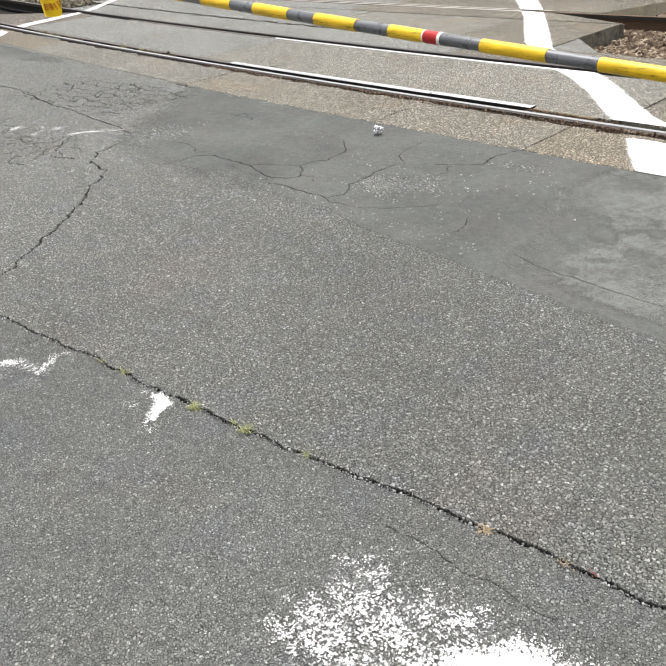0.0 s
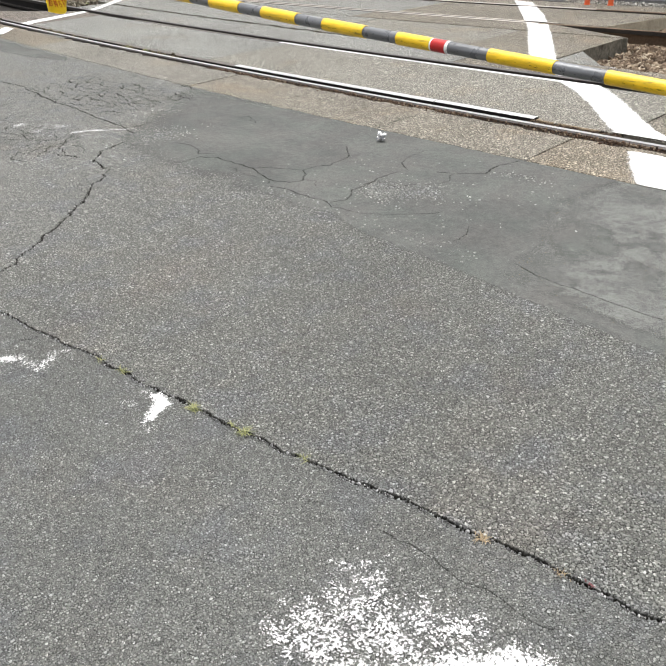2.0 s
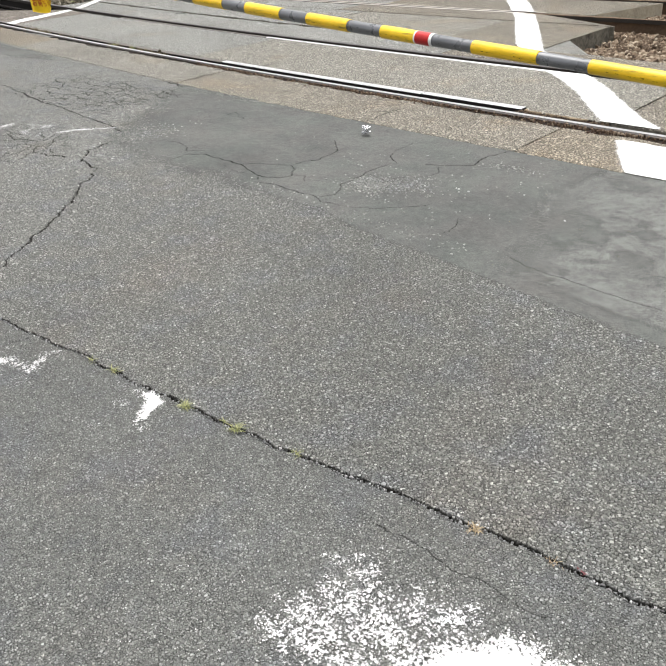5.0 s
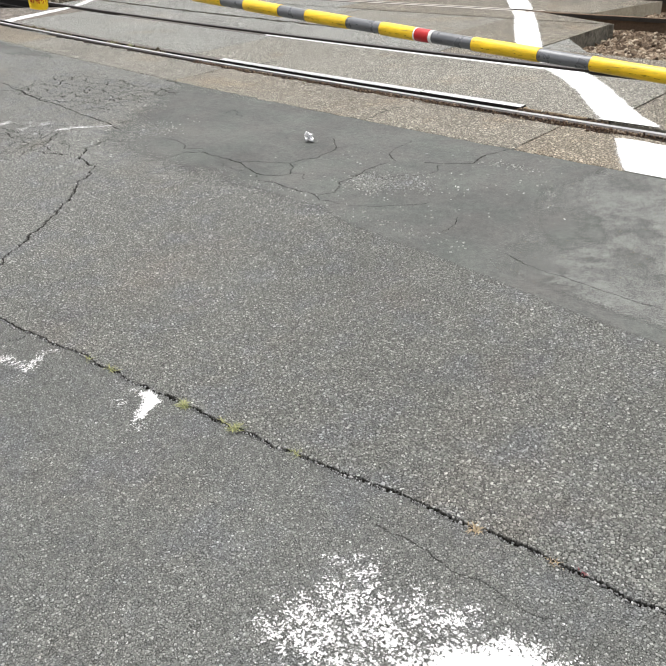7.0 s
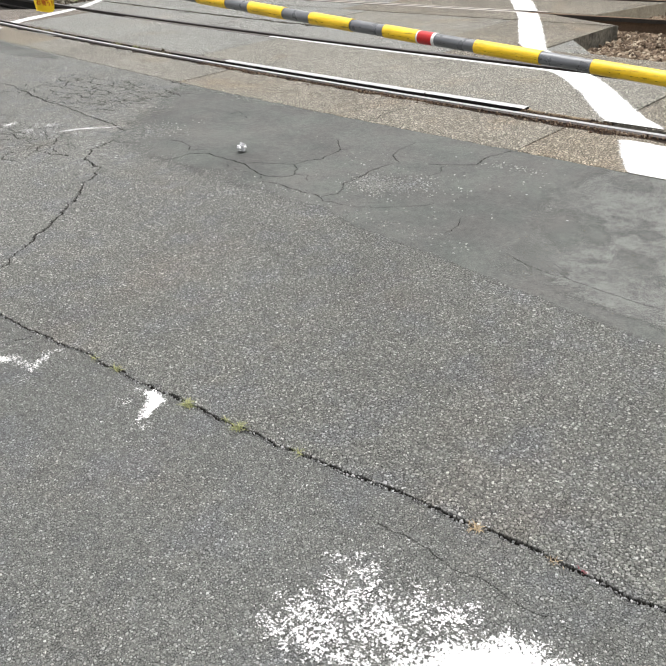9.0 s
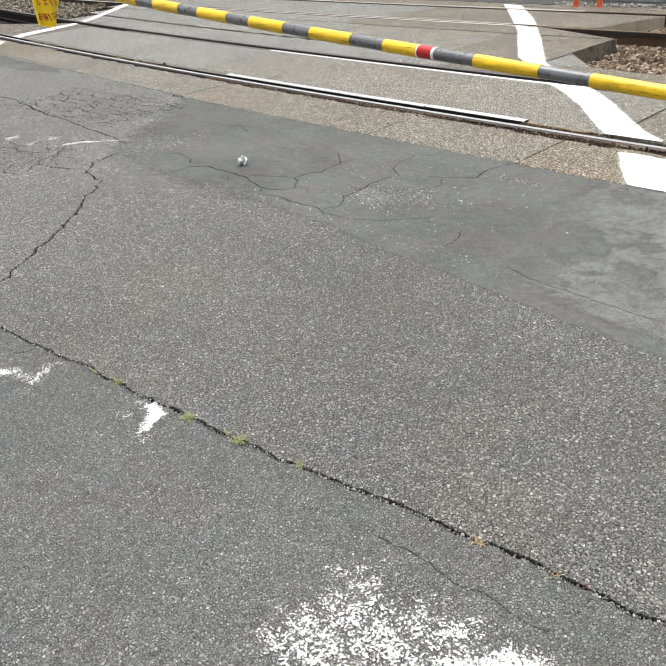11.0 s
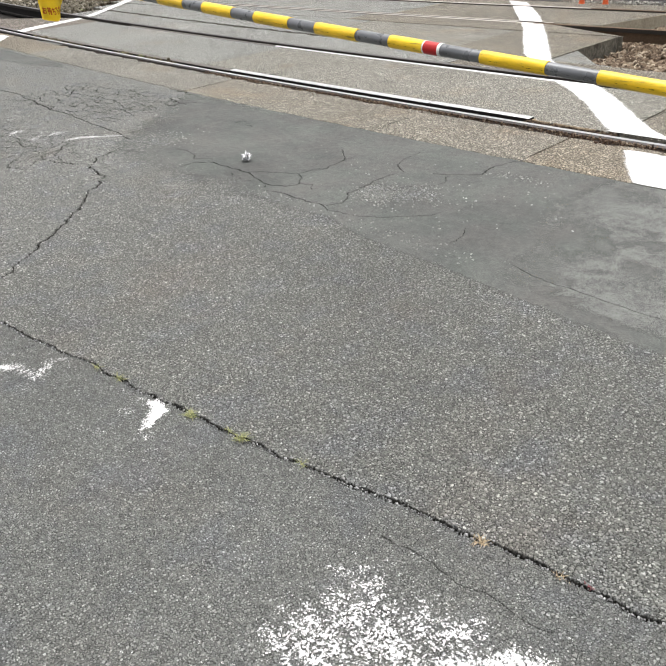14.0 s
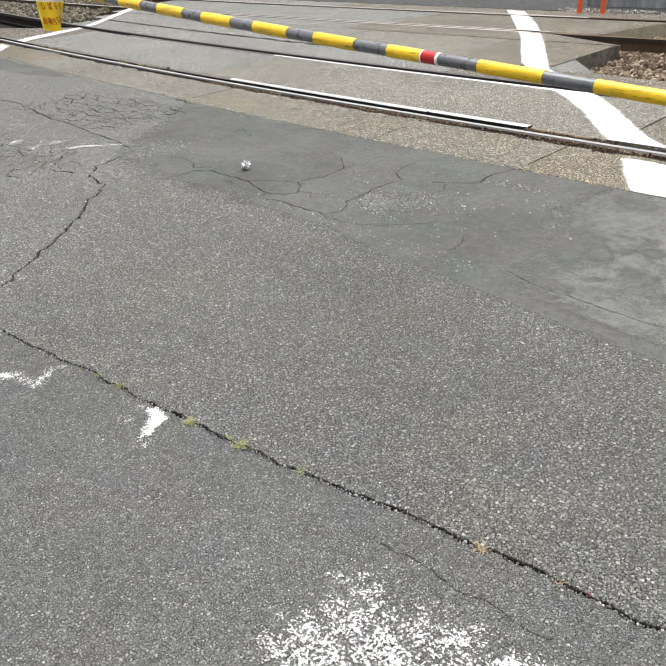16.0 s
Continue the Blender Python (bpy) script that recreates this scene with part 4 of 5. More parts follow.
ribbon("steel_edge", lambda x: rail_2(x) - SLOT - 0.048, lambda x: rail_2(x) - SLOT, -7.0, -3.2, -0.08, 0.0125, [STEEL_EDGE, GRIME_AND_SHADE], deck)
ribbon("steel_edge", lambda x: rail_3(x) + SLOT, lambda x: rail_3(x) + SLOT + 0.03, -11, -5, -0.08, 0.012, [RAIL_DULL, GRIME_AND_SHADE], deck)

# dry earth that fills the flangeway where its steel edge ends
ribbon("earth_fill", ragged(lambda x: rail_1(x) + SLOT - 0.005, 0.05, 9.0), ragged(lambda x: rail_1(x) + SLOT + 0.05, 0.04, 10.0), -2.8, -2.28, -0.06, 0.0098, [DRY_EARTH], deck, 0.015, 0.003)
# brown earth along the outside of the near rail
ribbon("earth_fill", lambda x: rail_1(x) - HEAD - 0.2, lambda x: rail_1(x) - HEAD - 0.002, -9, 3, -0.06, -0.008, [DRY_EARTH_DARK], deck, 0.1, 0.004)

# short saw cuts and cracks across the deck
for n, (pts, w, z) in enumerate([([(-5.84, 5.06), (-5.72, 5.33)], 0.018, 0.0125), ([(-4.62, 5.33), (-4.57, 5.55)], 0.01, 0.0125), ([(-4.35, 5.98), (-4.28, 6.13)], 0.012, 0.0125),
                                 ([(-3.42, 5.67), (-3.26, 6.14)], 0.007, 0.0125), ([(-8.43, 6.73), (-8.24, 7.01)], 0.012, 0.0125), ([(-8.03, 8.68), (-7.58, 9.09)], 0.014, 0.0145), ([(-7.74, 9.47), (-7.36, 10.33)], 0.014, 0.0125),
                                 ([(-7.24, 8.15), (-7.37, 8.7)], 0.012, 0.0145), ([(-9.9, 7.3), (-9.4, 7.42)], 0.03, 0.0145), ([(-4.776, 4.357), (-4.744, 4.644)], 0.007, 0.0075), ([(-3.573, 4.175), (-3.57, 4.606)], 0.008, 0.0075), ([(-6.833, 5.13), (-6.886, 5.946)], 0.009, 0.0125), ([(-2.217, 5.344), (-2.114, 5.65)], 0.01, 0.0125)]):
    p = rough_line(pts, 0.09, 4, 40 + n)
    d = np.gradient(p, axis=0)
    side = np.stack([-d[:, 1], d[:, 0]], 1) / np.linalg.norm(d, axis=1)[:, None]
    half = w / 2 * np.random.default_rng(n).uniform(0.4, 1.2, (len(p), 1))
    v = [(*q, z) for q in np.concatenate([p - side * half, p + side * half])]
    mesh_object("deck_crack", v, [(k, k + 1, len(p) + k + 1, len(p) + k) for k in range(len(p) - 1)], [CRACK_FILL], deck)

# grey asphalt fillet at the end of the slab, and walkway panel on the other side of the road
fillet_low = lambda x: rail_2(x) + HEAD + 0.64
ribbon("asphalt_fillet", fillet_low, lambda x: max(fillet_low(x) + 0.02, 7.69 - (x + 3.86) * 1.2), -3.86, -3.2, -0.22, 0.0035, [DECK_GREY, CONCRETE_DARK], deck, 0.04)
walkway = ribbon("walkway_panel", lambda x: rail_1(x) + SLOT + 0.04, lambda x: max(rail_1(x) + SLOT + 0.06, min(rail_2(x) - 0.115, 6.8 + (x + 12.55) * 0.485)), -22, -11.46, -0.05, 0.0075, [CHECKER, CONCRETE_DARK], deck, 0.3)

# white edge lines of the road
LINE_R = [[(-6.72, 11.03), (-6.14, 10.23), (-5.41, 9.18), (-5.10, 8.73), (-4.20, 7.25), (-3.399, 6.311), (-3.119, 6.067), (-2.709, 5.633), (-2.394, 5.218), (-2.246, 5.039), (-2.114, 4.882), (-1.774, 4.906), (-1.829, 4.987), (-2.032, 5.169), (-2.256, 5.441), (-2.485, 5.729), (-2.675, 5.951),
           (-2.898, 6.186), (-3.078, 6.319), (-3.81, 7.05), (-4.55, 8.27), (-5.08, 9.11), (-5.51, 9.77), (-6.37, 10.92)],
          [(-1.945, 4.65), (-1.86, 4.49), (-1.76, 4.30), (-1.62, 4.06), (-1.15, 4.06), (-1.55, 4.72)]]
LINE_L = [[(-10.75, 4.7), (-11.5, 5.25), (-11.85, 5.85), (-12.21, 6.99), (-12.5, 7.4), (-14.35, 9.5), (-14.15, 9.5), (-12.2, 7.2), (-11.95, 6.75), (-11.55, 5.72), (-11.2, 5.2), (-10.95, 5.0)]]


def line_cover(poly):
    return lambda x, y: np.clip(0.75 + (inside(poly, x, y) + fringe(x, y, 0.010, 12.0)) * 24, 0, 1.4)


def gaps(x, y):
    out = np.full(x.shape, 9.0)
    for lo, hi in ((rail_1(x) - HEAD - 0.16, rail_1(x) + 0.085), (rail_2(x) - SLOT - 0.02, rail_2(x) + HEAD), (rail_3(x) - HEAD - 0.02, rail_3(x) + SLOT), (rail_4(x) - SLOT, rail_4(x) + HEAD)):
        out = np.minimum(out, np.maximum(lo - y, y - hi))
    return out


for poly in (*LINE_R, *LINE_L):
    p = np.array(poly)
    paint("edge_line", (p[:, 0].min() - 0.1, p[:, 0].max() + 0.1, p[:, 1].min() - 0.1, p[:, 1].max() + 0.1), 0.012, line_cover(poly), DECK_Z + (0.007 if poly is LINE_R[0] else -0.001 if poly is LINE_R[1] else 0.0035),
          "bright white painted road edge line", lambda x, y, poly=poly: np.minimum(inside(poly, x, y) + 0.03, np.minimum(gaps(x, y) - 0.006, y - np.array([strip_low(v) for v in x]) - 0.003)))


# ballast beside the decks
def ballast(name, areas, per_m2, sizes, mat, label, seed):
    rng = np.random.default_rng(seed)
    bm = bmesh.new()
    bmesh.ops.create_icosphere(bm, subdivisions=1, radius=1)
    base = np.array([v.co[:] for v in bm.verts])
    tris = np.array([[v.index for v in f.verts] for f in bm.faces])
    bm.free()
    verts, faces, count = [], [], 0
    for x0, x1, y0, y1, top, keep in areas:
        for k in range(int((x1 - x0) * (y1 - y0) * per_m2)):
            x, y = rng.uniform(x0, x1), rng.uniform(y0, y1)
            if not keep(x, y):
                continue
            r = rng.uniform(*sizes)
            q = base * rng.uniform(0.65, 1.25, (len(base), 1)) * np.array([1.2, 0.9, 0.75]) * r
            turn = np.array(Euler(rng.uniform(0, math.tau, 3)).to_matrix())
            verts.append(q @ turn.T + (x, y, top(x, y) + rng.uniform(-0.035, 0.012)))
            faces.append(tris + count)
            count += len(base)
    ob = mesh_object(name, np.concatenate(verts), np.concatenate(faces), [mat])
    return tagged(ob, label, "ballast", kind="stuff")


slope_r = lambda x, y: -0.05 - 0.11 * min(1.0, max(0.0, (y - 7.2) / 0.8))
off_slab = lambda x, y: y > rail_2(x) + HEAD + 0.6 and (x > -3.82 and (y > 7.69 or y > 7.72 - (x + 3.86) * 1.2 or x > -3.2))
ballast("ballast", [(-3.85, 0.4, 7.05, 8.75, slope_r, off_slab), (-4.7, 0.4, 8.75, 9.1, lambda x, y: -0.15, lambda x, y: x > -3.85 or y > 8.85),
                    (-4.3, 1.0, 9.25, 10.7, lambda x, y: -0.13, lambda x, y: x > -4.25 + (y - 9.4) * 0.27)], 1300, (0.01, 0.046), BALLAST_BROWN, "rust-brown track ballast of broken stones", 5)
ballast("ballast", [(-20, -12.7, 6.95, 9.6, lambda x, y: -0.06, lambda x, y: x < -12.75 - (y - 7.1) * 0.82 - 0.35 and y > rail_2(x) + HEAD + 0.02 and y < rail_3(x) - HEAD),
                    (-22, -15, 9.6, 12.5, lambda x, y: -0.08, lambda x, y: x < -14.6 - (y - 9.6) * 0.82)], 430, (0.017, 0.036), BALLAST_GREY, "grey track ballast of broken stones", 6)

# pale gravel at the foot of the far wall
ballast("gravel", [(-6.0, -2.6, 11.16, 11.5, lambda x, y: 0.012, lambda x, y: noise.noise((x * 3, y * 6, 0.0)) > -0.25)], 2200, (0.006, 0.02), ballast_material("pale_gravel", ((0.1, 0.095, 0.085), (0.22, 0.21, 0.19), (0.36, 0.35, 0.32), (0.55, 0.54, 0.5))), "pale loose gravel beyond the tracks", 15)

# far side
far_road = ribbon("far_road", lambda x: rail_4(x) + HEAD + 0.64, lambda x: 30.0 + 0 * x, -40, 14, -0.2, 0.003, [ASPHALT_FAR], None, 1.0)
tagged(far_road, "smooth grey asphalt road beyond the tracks", "road", kind="structure")


# barrier pole
def tube(a, b, ra, rb, name, mat, parent, label="", segments=28):
    bm = bmesh.new()
    a, b = Vector(a), Vector(b)
    d = (b - a).normalized()
    turn = d.to_track_quat("Z", "Y").to_matrix()
    rings = []
    for at, r in ((a, ra), (b, rb)):
        rings.append([bm.verts.new(at + turn @ Vector((r * math.cos(k * math.tau / segments), r * math.sin(k * math.tau / segments), 0))) for k in range(segments)])
    for k in range(segments):
        bm.faces.new((rings[0][k], rings[0][(k + 1) % segments], rings[1][(k + 1) % segments], rings[1][k])).smooth = True
    for ring in (rings[0][::-1], rings[1]):
        bm.faces.new([bm.verts.new(v.co) for v in ring])
    return part(name, bm, mat, parent, label)


barrier = new("crossing_barrier")
tagged(barrier, "lowered crossing barrier pole banded yellow and dark grey", "barrier")
B0 = Vector((-1.713, 2.301, 0.97))
along = Vector((-0.9939, 0.1100, 0.0)).normalized()


def pole_at(s):
    """The pole's axis, s metres from the red band towards its foot; it sags a little."""
    p = B0 + along * s
    p.z = 0.966 + 0.0345 * s + 0.0035 * s * abs(s) * (1 if s > 0 else 0)
    return p


def pole_r(s):
    return 0.0203 + 0.0023 * s


band = [(0.0, 0.165, "yellow"), (0.165, 0.342, "grey")]
s = 0.342
while s < 5.4:
    band += [(s, s + 0.238, "yellow"), (s + 0.238, s + 0.410, "grey")]
    s += 0.410
s = -0.076
band += [(-0.076, 0.0, "red")]
while s > -2.6:
    band += [(s - 0.178, s, "grey"), (s - 0.43, s - 0.178, "yellow")]
    s -= 0.43
for a, b, kind in band:
    if kind == "red":
        red = tube(pole_at(a), pole_at(b), pole_r(a) + 0.0015, pole_r(b) + 0.0015, "reflector_band", RED, barrier, "red reflective band between white rings")
        for q in (a, b):
            tube(pole_at(q - 0.006), pole_at(q + 0.006), pole_r(q) + 0.002, pole_r(q) + 0.002, "ring", WHITE_BAND, red, "white ring")
    else:
        lift = 0.002 if kind == "yellow" else 0.0
        tube(pole_at(a), pole_at(b), pole_r(a) + lift, pole_r(b) + lift, kind + "_sleeve", YELLOW if kind == "yellow" else GREY, barrier)


def scuffs():
    """Dark rub marks along the lower front of the pole."""
    rng = np.random.default_rng(21)
    verts, faces = [], []
    for a, b, kind in band:
        for k in range({"yellow": 11, "grey": 3, "red": 0}[kind]):
            c, half, turn, tall = rng.uniform(a, b), rng.uniform(0.001, 0.006) * (2.2 if rng.random() < 0.15 else 1), radians(rng.normal(-9, 3)), rng.uniform(0.01, 0.028)
            c = min(max(c, a + half), b - half)
            row = []
            for q, w in ((c - half, 0.4), (c - half * 0.5, 1.0), (c + half * 0.6, 0.8), (c + half, 0.3)):
                for e in (-1, 1):
                    t, r = turn + e * tall * w, pole_r(q) + 0.0028
                    n = Vector((-along.y, along.x, 0)) * -math.cos(t)
                    n = n if n.y < 0 else -n
                    row.append(len(verts))
                    verts.append(pole_at(q) + (n + Vector((0, 0, math.sin(t)))) * r)
            faces += [(row[i], row[i + 1], row[i + 3], row[i + 2]) for i in (0, 2, 4)]
    tagged(mesh_object("scuff_marks", verts, faces, [GRIME_AND_SHADE], barrier), "dark scuff marks along the pole", kind="stuff")


scuffs()


# orange posts and wall on the far side
def post(x, y):
    thing = new("marker_post")
    thing.location = (x, y, 0.004)
    bm = bmesh.new()
    prof = [(0.037, 0.0), (0.037, 0.55), (0.034, 0.62), (0.024, 0.66), (0.0, 0.67)]
    rings = [[bm.verts.new((r * math.cos(k * math.tau / 24), r * math.sin(k * math.tau / 24), z)) for k in range(24)] for r, z in prof[:-1]]
    top = bm.verts.new((0, 0, prof[-1][1]))
    for a, c in zip(rings[:-1], rings[1:]):
        for k in range(24):
            bm.faces.new((a[k], a[(k + 1) % 24], c[(k + 1) % 24], c[k])).smooth = True
    for k in range(24):
        bm.faces.new((rings[-1][k], rings[-1][(k + 1) % 24], top)).smooth = True
    part("tube", bm, ORANGE, thing)
    bm = bmesh.new()
    bmesh.ops.create_cone(bm, cap_ends=True, segments=24, radius1=0.046, radius2=0.04, depth=0.02, matrix=Matrix.Translation((0, 0, 0.01)))
    part("collar", bm, ORANGE, thing)
    return tagged(thing, "round orange plastic marker post beside the tracks", "post", "orange marker posts")


first_post = post(-5.58, 11.09)
copy_thing(first_post, pose(-5.25, 11.14, 0.004))

far_wall = ribbon("retaining_wall", lambda x: 11.95 + 0 * x, lambda x: 12.2 + 0 * x, -5.9, 14, -0.24, 1.1, [CONCRETE_WALL], None, 0.5, 0.02)
tagged(far_wall, "low grey streaked concrete wall beyond the tracks", "wall", kind="structure")


# warning cloth that hangs from the pole and sways
def warning_cloth():
    thing = new("warning_flag")
    wide, tall, nx, nz = 0.40, 0.275, 14, 16

    def at(u, v):
        """u across, v down: the cloth bellies out and its free corner is blown up."""
        return Vector((-wide / 2 + u * wide * (1.05 - 0.3 * v ** 4) + 0.015 * v * (1 - u), 0.05 * math.sin(u * 3.0) * v + 0.012 * math.sin(v * 6) * u, -v * tall * 1.02 - 0.018 * math.sin(u * math.pi) * v ** 3 + 0.07 * u ** 2.4 * v ** 2))

    def piece(name, v0, v1, mat, label, off=0.0):
        bm = bmesh.new()
        grid = [[bm.verts.new(at(i / nx, v0 + (v1 - v0) * k / nz)) for i in range(nx + 1)] for k in range(nz + 1)]
        for k in range(nz):
            for i in range(nx):
                bm.faces.new((grid[k][i], grid[k][i + 1], grid[k + 1][i + 1], grid[k + 1][i])).smooth = True
        bmesh.ops.solidify(bm, geom=bm.faces[:], thickness=0.0015)
        return part(name, bm, mat, thing, label)

    cloth = piece("cloth", 0.38, 1.0, YELLOW_CLOTH, "bright yellow cloth")
    strip = piece("header_strip", 0.0, 0.38, WHITE_CLOTH, "white top strip with red print")
    for row, (text, v, size) in enumerate((("しばらく", 0.48, 0.052), ("お待ち下さい", 0.80, 0.05))):
        for n, sign in enumerate(text):
            curve = bpy.data.curves.new("letter", "FONT")
            curve.body, curve.size, curve.extrude, curve.align_x, curve.align_y = sign, size, 0.0008, "CENTER", "CENTER"
            curve.offset = 0.0009
            curve.materials.append(RED_INK)
            one = new("letter", curve)
            u = (n + 0.8) / (len(text) + 0.6)
            p, dx, dz = at(u, v), at(u + 0.02, v) - at(u - 0.02, v), at(u, v - 0.02) - at(u, v + 0.02)
            x, y = dx.normalized(), dz.normalized()
            z = x.cross(y).normalized()
            m = Matrix((x, z.cross(x), z)).transposed().to_4x4()
            one.matrix_basis = Matrix.Translation(p + z * 0.003) @ m
            one.parent = cloth
    for u in (0.06, 0.94):
        loop = [at(u, 0) + Vector((0, 0.029 * math.cos(k * math.tau / 16), -0.005 + 0.029 * math.sin(k * math.tau / 16))) for k in range(16)]
        bm = bmesh.new()
        rings = [[bm.verts.new(p + Vector((dx, 0, 0))) for p in loop] for dx in (-0.006, 0.006)]
        for k in range(16):
            bm.faces.new((rings[0][k], rings[0][(k + 1) % 16], rings[1][(k + 1) % 16], rings[1][k]))
        bmesh.ops.solidify(bm, geom=bm.faces[:], thickness=0.002)
        part("tie", bm, WHITE_CLOTH, thing, "white cloth tie round the pole")
    for n in range(5):
        bm = bmesh.new()
        bmesh.ops.create_cube(bm, size=1, matrix=Matrix.Translation(at(0.12 + n * 0.19, 0.16) + Vector((0, -0.004, 0))) @ Matrix.Diagonal((0.035, 0.002, 0.03, 1)))
        part("print_bar", bm, RED_INK, strip, "red printed bar")
    return tagged(thing, "yellow warning cloth with red lettering hung from the barrier", "flag")


def cloth_mat(name, color):
    m = Nodes(name, 0.7)
    m.bump(m.noise(400, 2), 0.0006)
    return m.done(m.mix(1.0, color, m.ramp(m.noise(9, 3), (0.3, 0.85), (0.7, 1.08)), "MULTIPLY"))


YELLOW_CLOTH, WHITE_CLOTH, RED_INK = cloth_mat("yellow_cloth", (0.78, 0.61, 0.04)), cloth_mat("white_cloth", (0.75, 0.72, 0.68)), cloth_mat("red_ink", (0.42, 0.05, 0.012))
flag = warning_cloth()


# grass in the cracks
def tuft(x, y, blades, length, mat, label, seed):
    rng = np.random.default_rng(seed)
    verts, faces = [], []
    for k in range(blades):
        a, lean = rng.uniform(0, math.tau), rng.uniform(1.05, 1.5)
        size = length * rng.uniform(0.5, 1.2)
        bx, by = rng.normal(0, length * 0.35), rng.normal(0, length * 0.12)
        d, w = np.array([math.cos(a), math.sin(a)]), size * 0.055
        s = np.array([-d[1], d[0]])
        row = []
        for q in range(4):
            f = q / 3
            out, up = size * math.sin(lean) * f * (0.6 + 0.4 * f), size * math.cos(lean) * math.sin(f * 1.9) + 0.004
            c = np.array([bx, by]) + d * out
            ww = w * (1 - f) + 0.0003
            row.append(len(verts))
            verts += [(*(c - s * ww), up), (*(c + s * ww), up)]
        for i, j in zip(row[:-1], row[1:]):
            faces.append((i, i + 1, j + 1, j))
    ob = mesh_object("grass_tuft", verts, faces, [mat])
    ob.location = (x, y, -0.003)
    return tagged(ob, label, "grass")


def blade_mat(name, a, c):
    m = Nodes(name, 0.6)
    island = m.tree.nodes.new("ShaderNodeNewGeometry").outputs["Random Per Island"]
    return m.done(m.ramp(island, (0.0, a), (1.0, c)))


GREEN_BLADES, STRAW, PINK = blade_mat("green_blades", (0.1, 0.125, 0.045), (0.34, 0.335, 0.14)), blade_mat("straw_blades", (0.17, 0.12, 0.07), (0.4, 0.32, 0.2)), blade_mat("pink_leaf", (0.12, 0.03, 0.04), (0.26, 0.07, 0.075))
for n, (x, y, blades, length, mat, label) in enumerate([
    (-1.79, 1.18, 60, 0.03, GREEN_BLADES, "yellow-green grass tuft growing in the road crack"), (-1.566, 1.2, 56, 0.029, GREEN_BLADES, "green grass tuft growing in the road crack"),
    (-1.63, 1.205, 14, 0.019, GREEN_BLADES, "small green grass tuft in the road crack"), (-2.16, 1.155, 24, 0.03, GREEN_BLADES, "small green grass tuft in the road crack"), (-2.288, 1.143, 14, 0.025, GREEN_BLADES, "small green grass tuft in the road crack"),
    (-1.34, 1.235, 16, 0.022, GREEN_BLADES, "small green grass tuft in the road crack"), (-0.775, 1.305, 36, 0.026, STRAW, "dry straw-coloured grass tuft in the road crack"), (-0.57, 1.332, 22, 0.017, STRAW, "dry straw-coloured grass tuft in the road crack"),
    (-0.505, 1.348, 14, 0.014, PINK, "tiny reddish weed in the road crack"), (-7.95, 5.22, 44, 0.06, GREEN_BLADES, "small green weed in the flangeway"), (-8.35, 5.26, 30, 0.05, GREEN_BLADES, "small green weed in the flangeway"),
    (-14.3, 8.75, 60, 0.13, GREEN_BLADES, "green weed clump beside the ballast"), (-13.2, 7.6, 30, 0.06, GREEN_BLADES, "small green weed at the deck edge"), (-5.9, 4.33, 20, 0.03, STRAW, "dry straw-coloured tuft at the patch corner")]):
    tuft(x, y, blades, length, mat, label, 70 + n)


# loose crumbs of asphalt along the long crack
def crumbs(name, count, spot, sizes, mat, label, seed):
    rng = np.random.default_rng(seed)
    bm = bmesh.new()
    bmesh.ops.create_icosphere(bm, subdivisions=1, radius=1)
    base = np.array([v.co[:] for v in bm.verts])
    tris = np.array([[v.index for v in f.verts] for f in bm.faces])
    bm.free()
    verts, faces, n = [], [], 0
    for k in range(count):
        r = rng.uniform(*sizes) * (1.5 if rng.random() < 0.1 else 1.0)
        x, y, z = spot(rng)
        turn = np.array(Euler(rng.uniform(0, math.tau, 3)).to_matrix())
        verts.append((base * rng.uniform(0.6, 1.25, (len(base), 1)) * (1.2, 0.9, 0.7) * r) @ turn.T + (x, y, z + r * 0.4))
        faces.append(tris + n)
        n += len(base)
    ob = mesh_object(name, np.concatenate(verts), np.concatenate(faces), [mat])
    return tagged(ob, label, "gravel", kind="stuff")


def crack_spot(rng):
    x, off = rng.uniform(-3.2, 0.0), rng.normal(-0.0025, 0.0045)
    return x, long_y(x) + off, -0.009 if abs(off) < 0.004 else 0.0


def rail_spot(rng):
    """Beside the near rail, in patches, where the deck edge has crumbled."""
    while True:
        x = rng.uniform(-6.5, 0.3)
        if noise.fractal((x * 1.6, 3.3, 0.0), 0.8, 2.0, 3) > rng.uniform(-0.6, 0.5):
            return x, rail_1(x) - HEAD - 0.004 - abs(rng.normal(0, 0.04)), -0.004 + rng.uniform(0, 0.008)


crumbs("asphalt_crumbs", 1300, crack_spot, (0.0012, 0.0046), ballast_material("pale_crumbs", (G3(0.08), G3(0.14), G3(0.22), G3(0.5))), "loose grey crumbs of stone along the open crack", 9)
crumbs("earth_crumbs", 2600, rail_spot, (0.003, 0.009), ballast_material("brown_crumbs", ((0.03, 0.018, 0.012), (0.07, 0.042, 0.028), (0.13, 0.085, 0.055), (0.25, 0.2, 0.15))), "rusty brown crumbs of earth beside the rail", 10)


def slot_spot(rng):
    """In the open flangeway past the end of its steel edge."""
    x = rng.uniform(-2.85, -2.15)
    return x, rail_1(x) + rng.uniform(0.005, SLOT + 0.01), -0.012 + rng.uniform(0, 0.012)


def flange_spot(rng):
    """Dirt that lies in heaps along the open flangeway of the near rail."""
    while True:
        x = rng.uniform(-11.0, -6.8)
        if noise.fractal((x * 1.1, 8.1, 0.0), 0.8, 2.0, 3) > rng.uniform(0.0, 0.6):
            return x, rail_1(x) + rng.uniform(0.004, SLOT - 0.005), -0.02 + rng.uniform(0, 0.02)


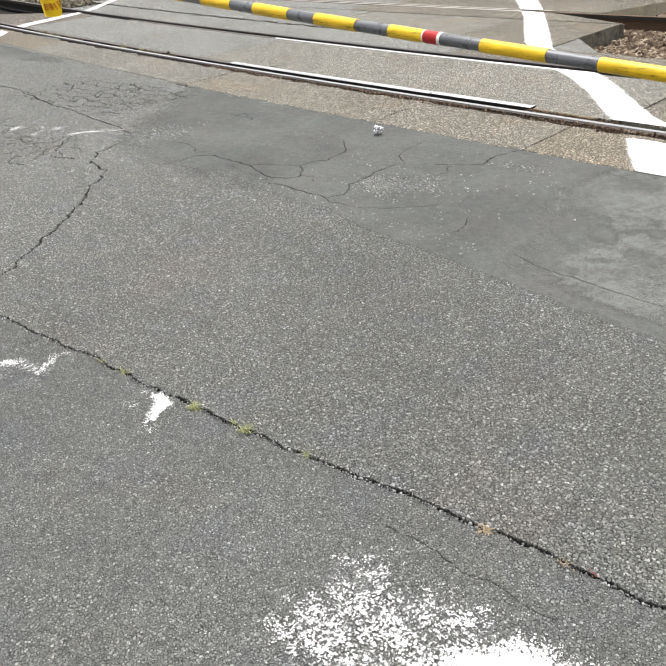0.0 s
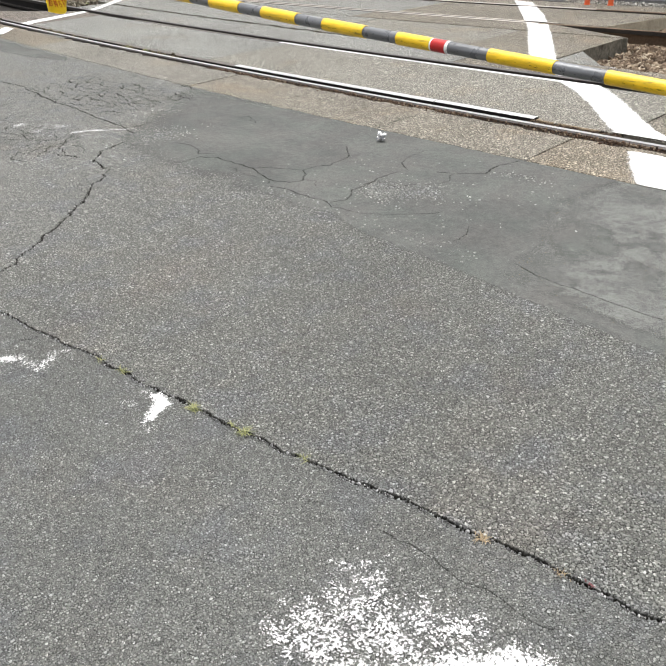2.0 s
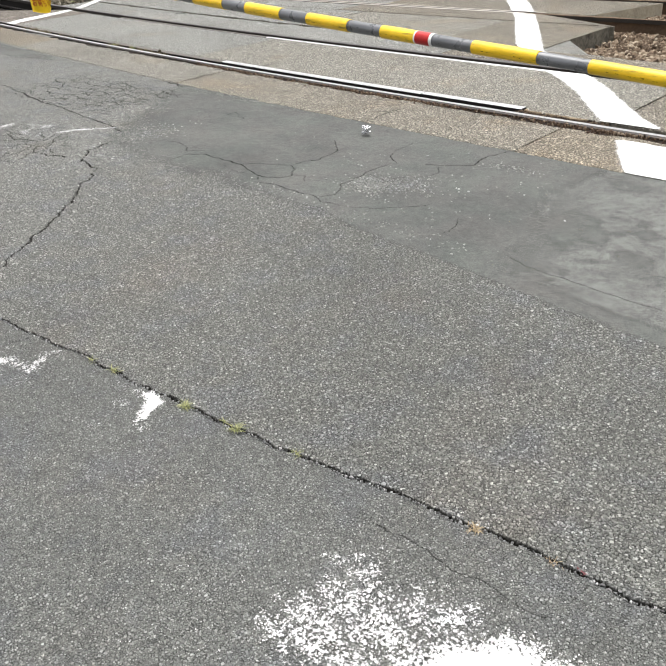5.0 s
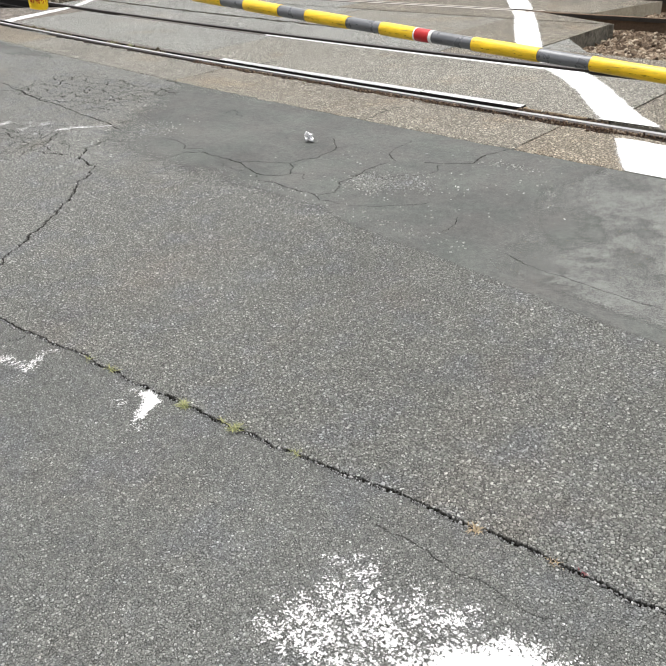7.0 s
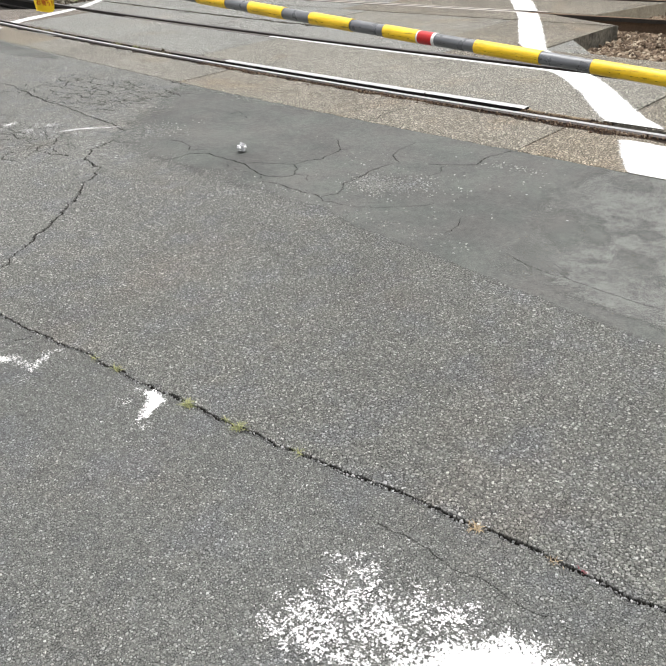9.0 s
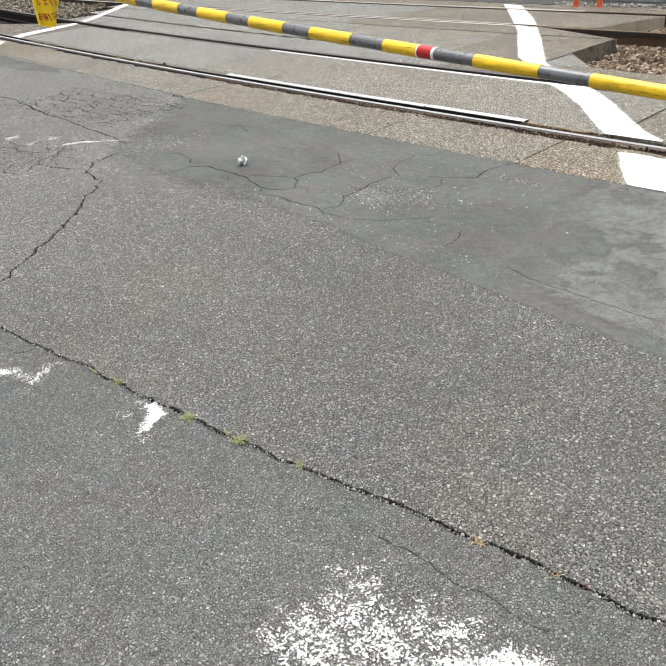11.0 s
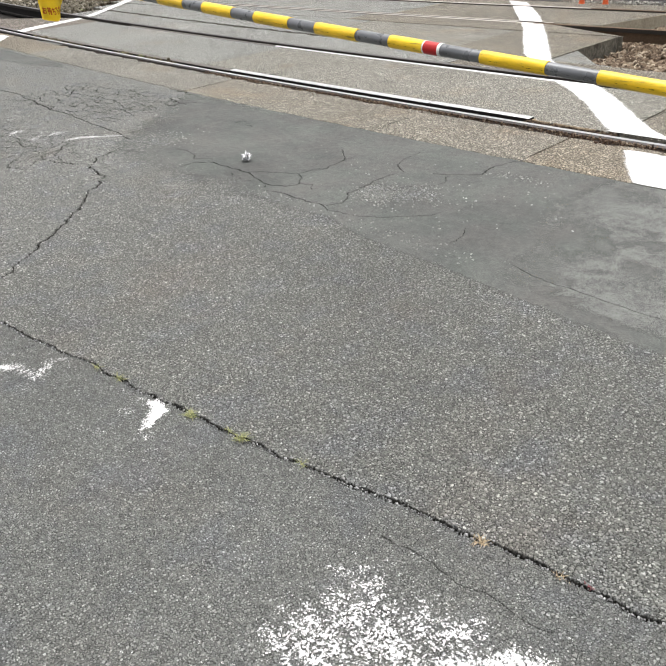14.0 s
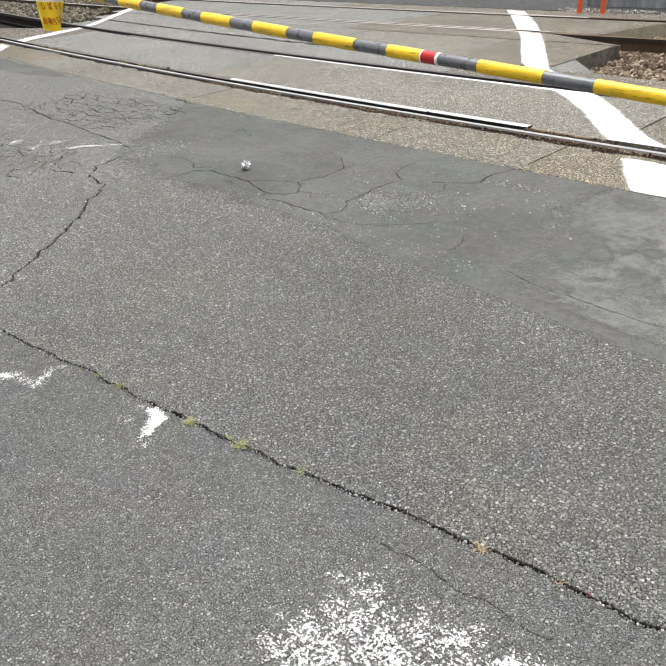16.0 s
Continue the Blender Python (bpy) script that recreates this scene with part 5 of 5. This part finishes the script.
crumbs("earth_crumbs", 600, flange_spot, (0.006, 0.017), ballast_material("flangeway_crumbs", ((0.03, 0.024, 0.016), (0.08, 0.065, 0.042), (0.15, 0.13, 0.085), (0.26, 0.23, 0.16))), "brown crumbs of earth lying in the flangeway", 13)
crumbs("earth_crumbs", 900, slot_spot, (0.003, 0.009), ballast_material("dark_brown_crumbs", ((0.02, 0.014, 0.01), (0.05, 0.034, 0.024), (0.1, 0.07, 0.048), (0.22, 0.17, 0.12))), "dark brown crumbs of earth in the flangeway", 12)


# crumpled foil
def foil():
    bm = bmesh.new()
    bmesh.ops.create_icosphere(bm, subdivisions=4, radius=1)
    rng = np.random.default_rng(14)
    lobes = [Vector(d).normalized() for d in ((1, 0.2, 0.5), (-0.9, 0.3, 0.7), (-0.5, -0.8, -0.5), (0.5, 0.7, -0.8), (0.3, -0.9, 0.4), (-0.2, 0.8, 0.3))]
    for v in bm.verts:
        d = v.co.normalized()
        lobe = max(max(0.0, d.dot(k)) ** 7 * g for k, g in zip(lobes, (1.0, 0.9, 0.8, 0.75, 0.6, 0.7)))
        fold = abs(noise.noise(d * 4.0 + Vector((0, 7.0, 0)))) + 0.5 * abs(noise.noise(d * 9.0))
        r = 0.011 + 0.026 * lobe + 0.02 * fold + rng.normal(0, 0.0012)
        v.co = Vector((d.x * r * 1.1, d.y * r * 0.9, d.z * r * 1.05))
    m = Nodes("crumpled_silver_foil", 0.27, 1.0)
    m.bump(m.noise(120, 3), 0.003)
    me = bpy.data.meshes.new("foil_ball")
    bm.to_mesh(me)
    bm.free()
    me.materials.append(m.done(m.mix(m.noise(60, 2), (0.85, 0.85, 0.85), (0.6, 0.61, 0.63))))
    ob = new("foil_ball", me)
    return tagged(ob, "crumpled silver foil scrap lying on the road patch", "litter")


litter = foil()


def motions():
    def lying(a):
        """The scrap turned by a degrees and set down on the patch."""
        turn = Matrix.Rotation(radians(a), 4, Vector((0.9, -0.42, 0)))
        return turn, 0.004 - min((turn @ v.co).z for v in litter.data.vertices)

    rows = [(0.0, -3.341, 3.935, 0), (4.2, -3.341, 3.935, 0), (4.8, -3.345, 3.923, 5), (5.6, -3.376, 3.835, 60), (6.3, -3.418, 3.713, 110), (6.6, -3.448, 3.675, 150), (6.8, -3.494, 3.637, 200),
            (7.0, -3.529, 3.560, 260), (7.2, -3.612, 3.448, 330), (7.4, -3.689, 3.310, 400), (7.5, -3.69, 3.225, 430), (7.6, -3.731, 3.199, 460), (7.8, -3.764, 3.178, 490), (8.0, -3.781, 3.167, 500), (16.0, -3.781, 3.167, 500)]
    walk(litter, [(t, Matrix.Translation((x, y, lying(a)[1])) @ lying(a)[0]) for t, x, y, a in rows])

    # the cloth swings a little in the wind
    hang = pole_at(3.26) + Vector((0, 0, 0.005))
    sway = [(0.0, -4), (0.5, 0), (1.0, -3), (1.25, -9), (1.5, -14), (1.75, -8), (2.0, 1), (2.5, -1), (3.0, 2), (3.5, 0), (4.0, 0), (6.5, 1), (8.0, 0), (10.0, 1), (12.0, 0), (14.0, 1), (16.0, 0)]
    walk(flag, [(t, Matrix.Translation(hang) @ pose(0, 0, 0, 2 - 0.4 * a, a, -6)) for t, a in sway])


motions()
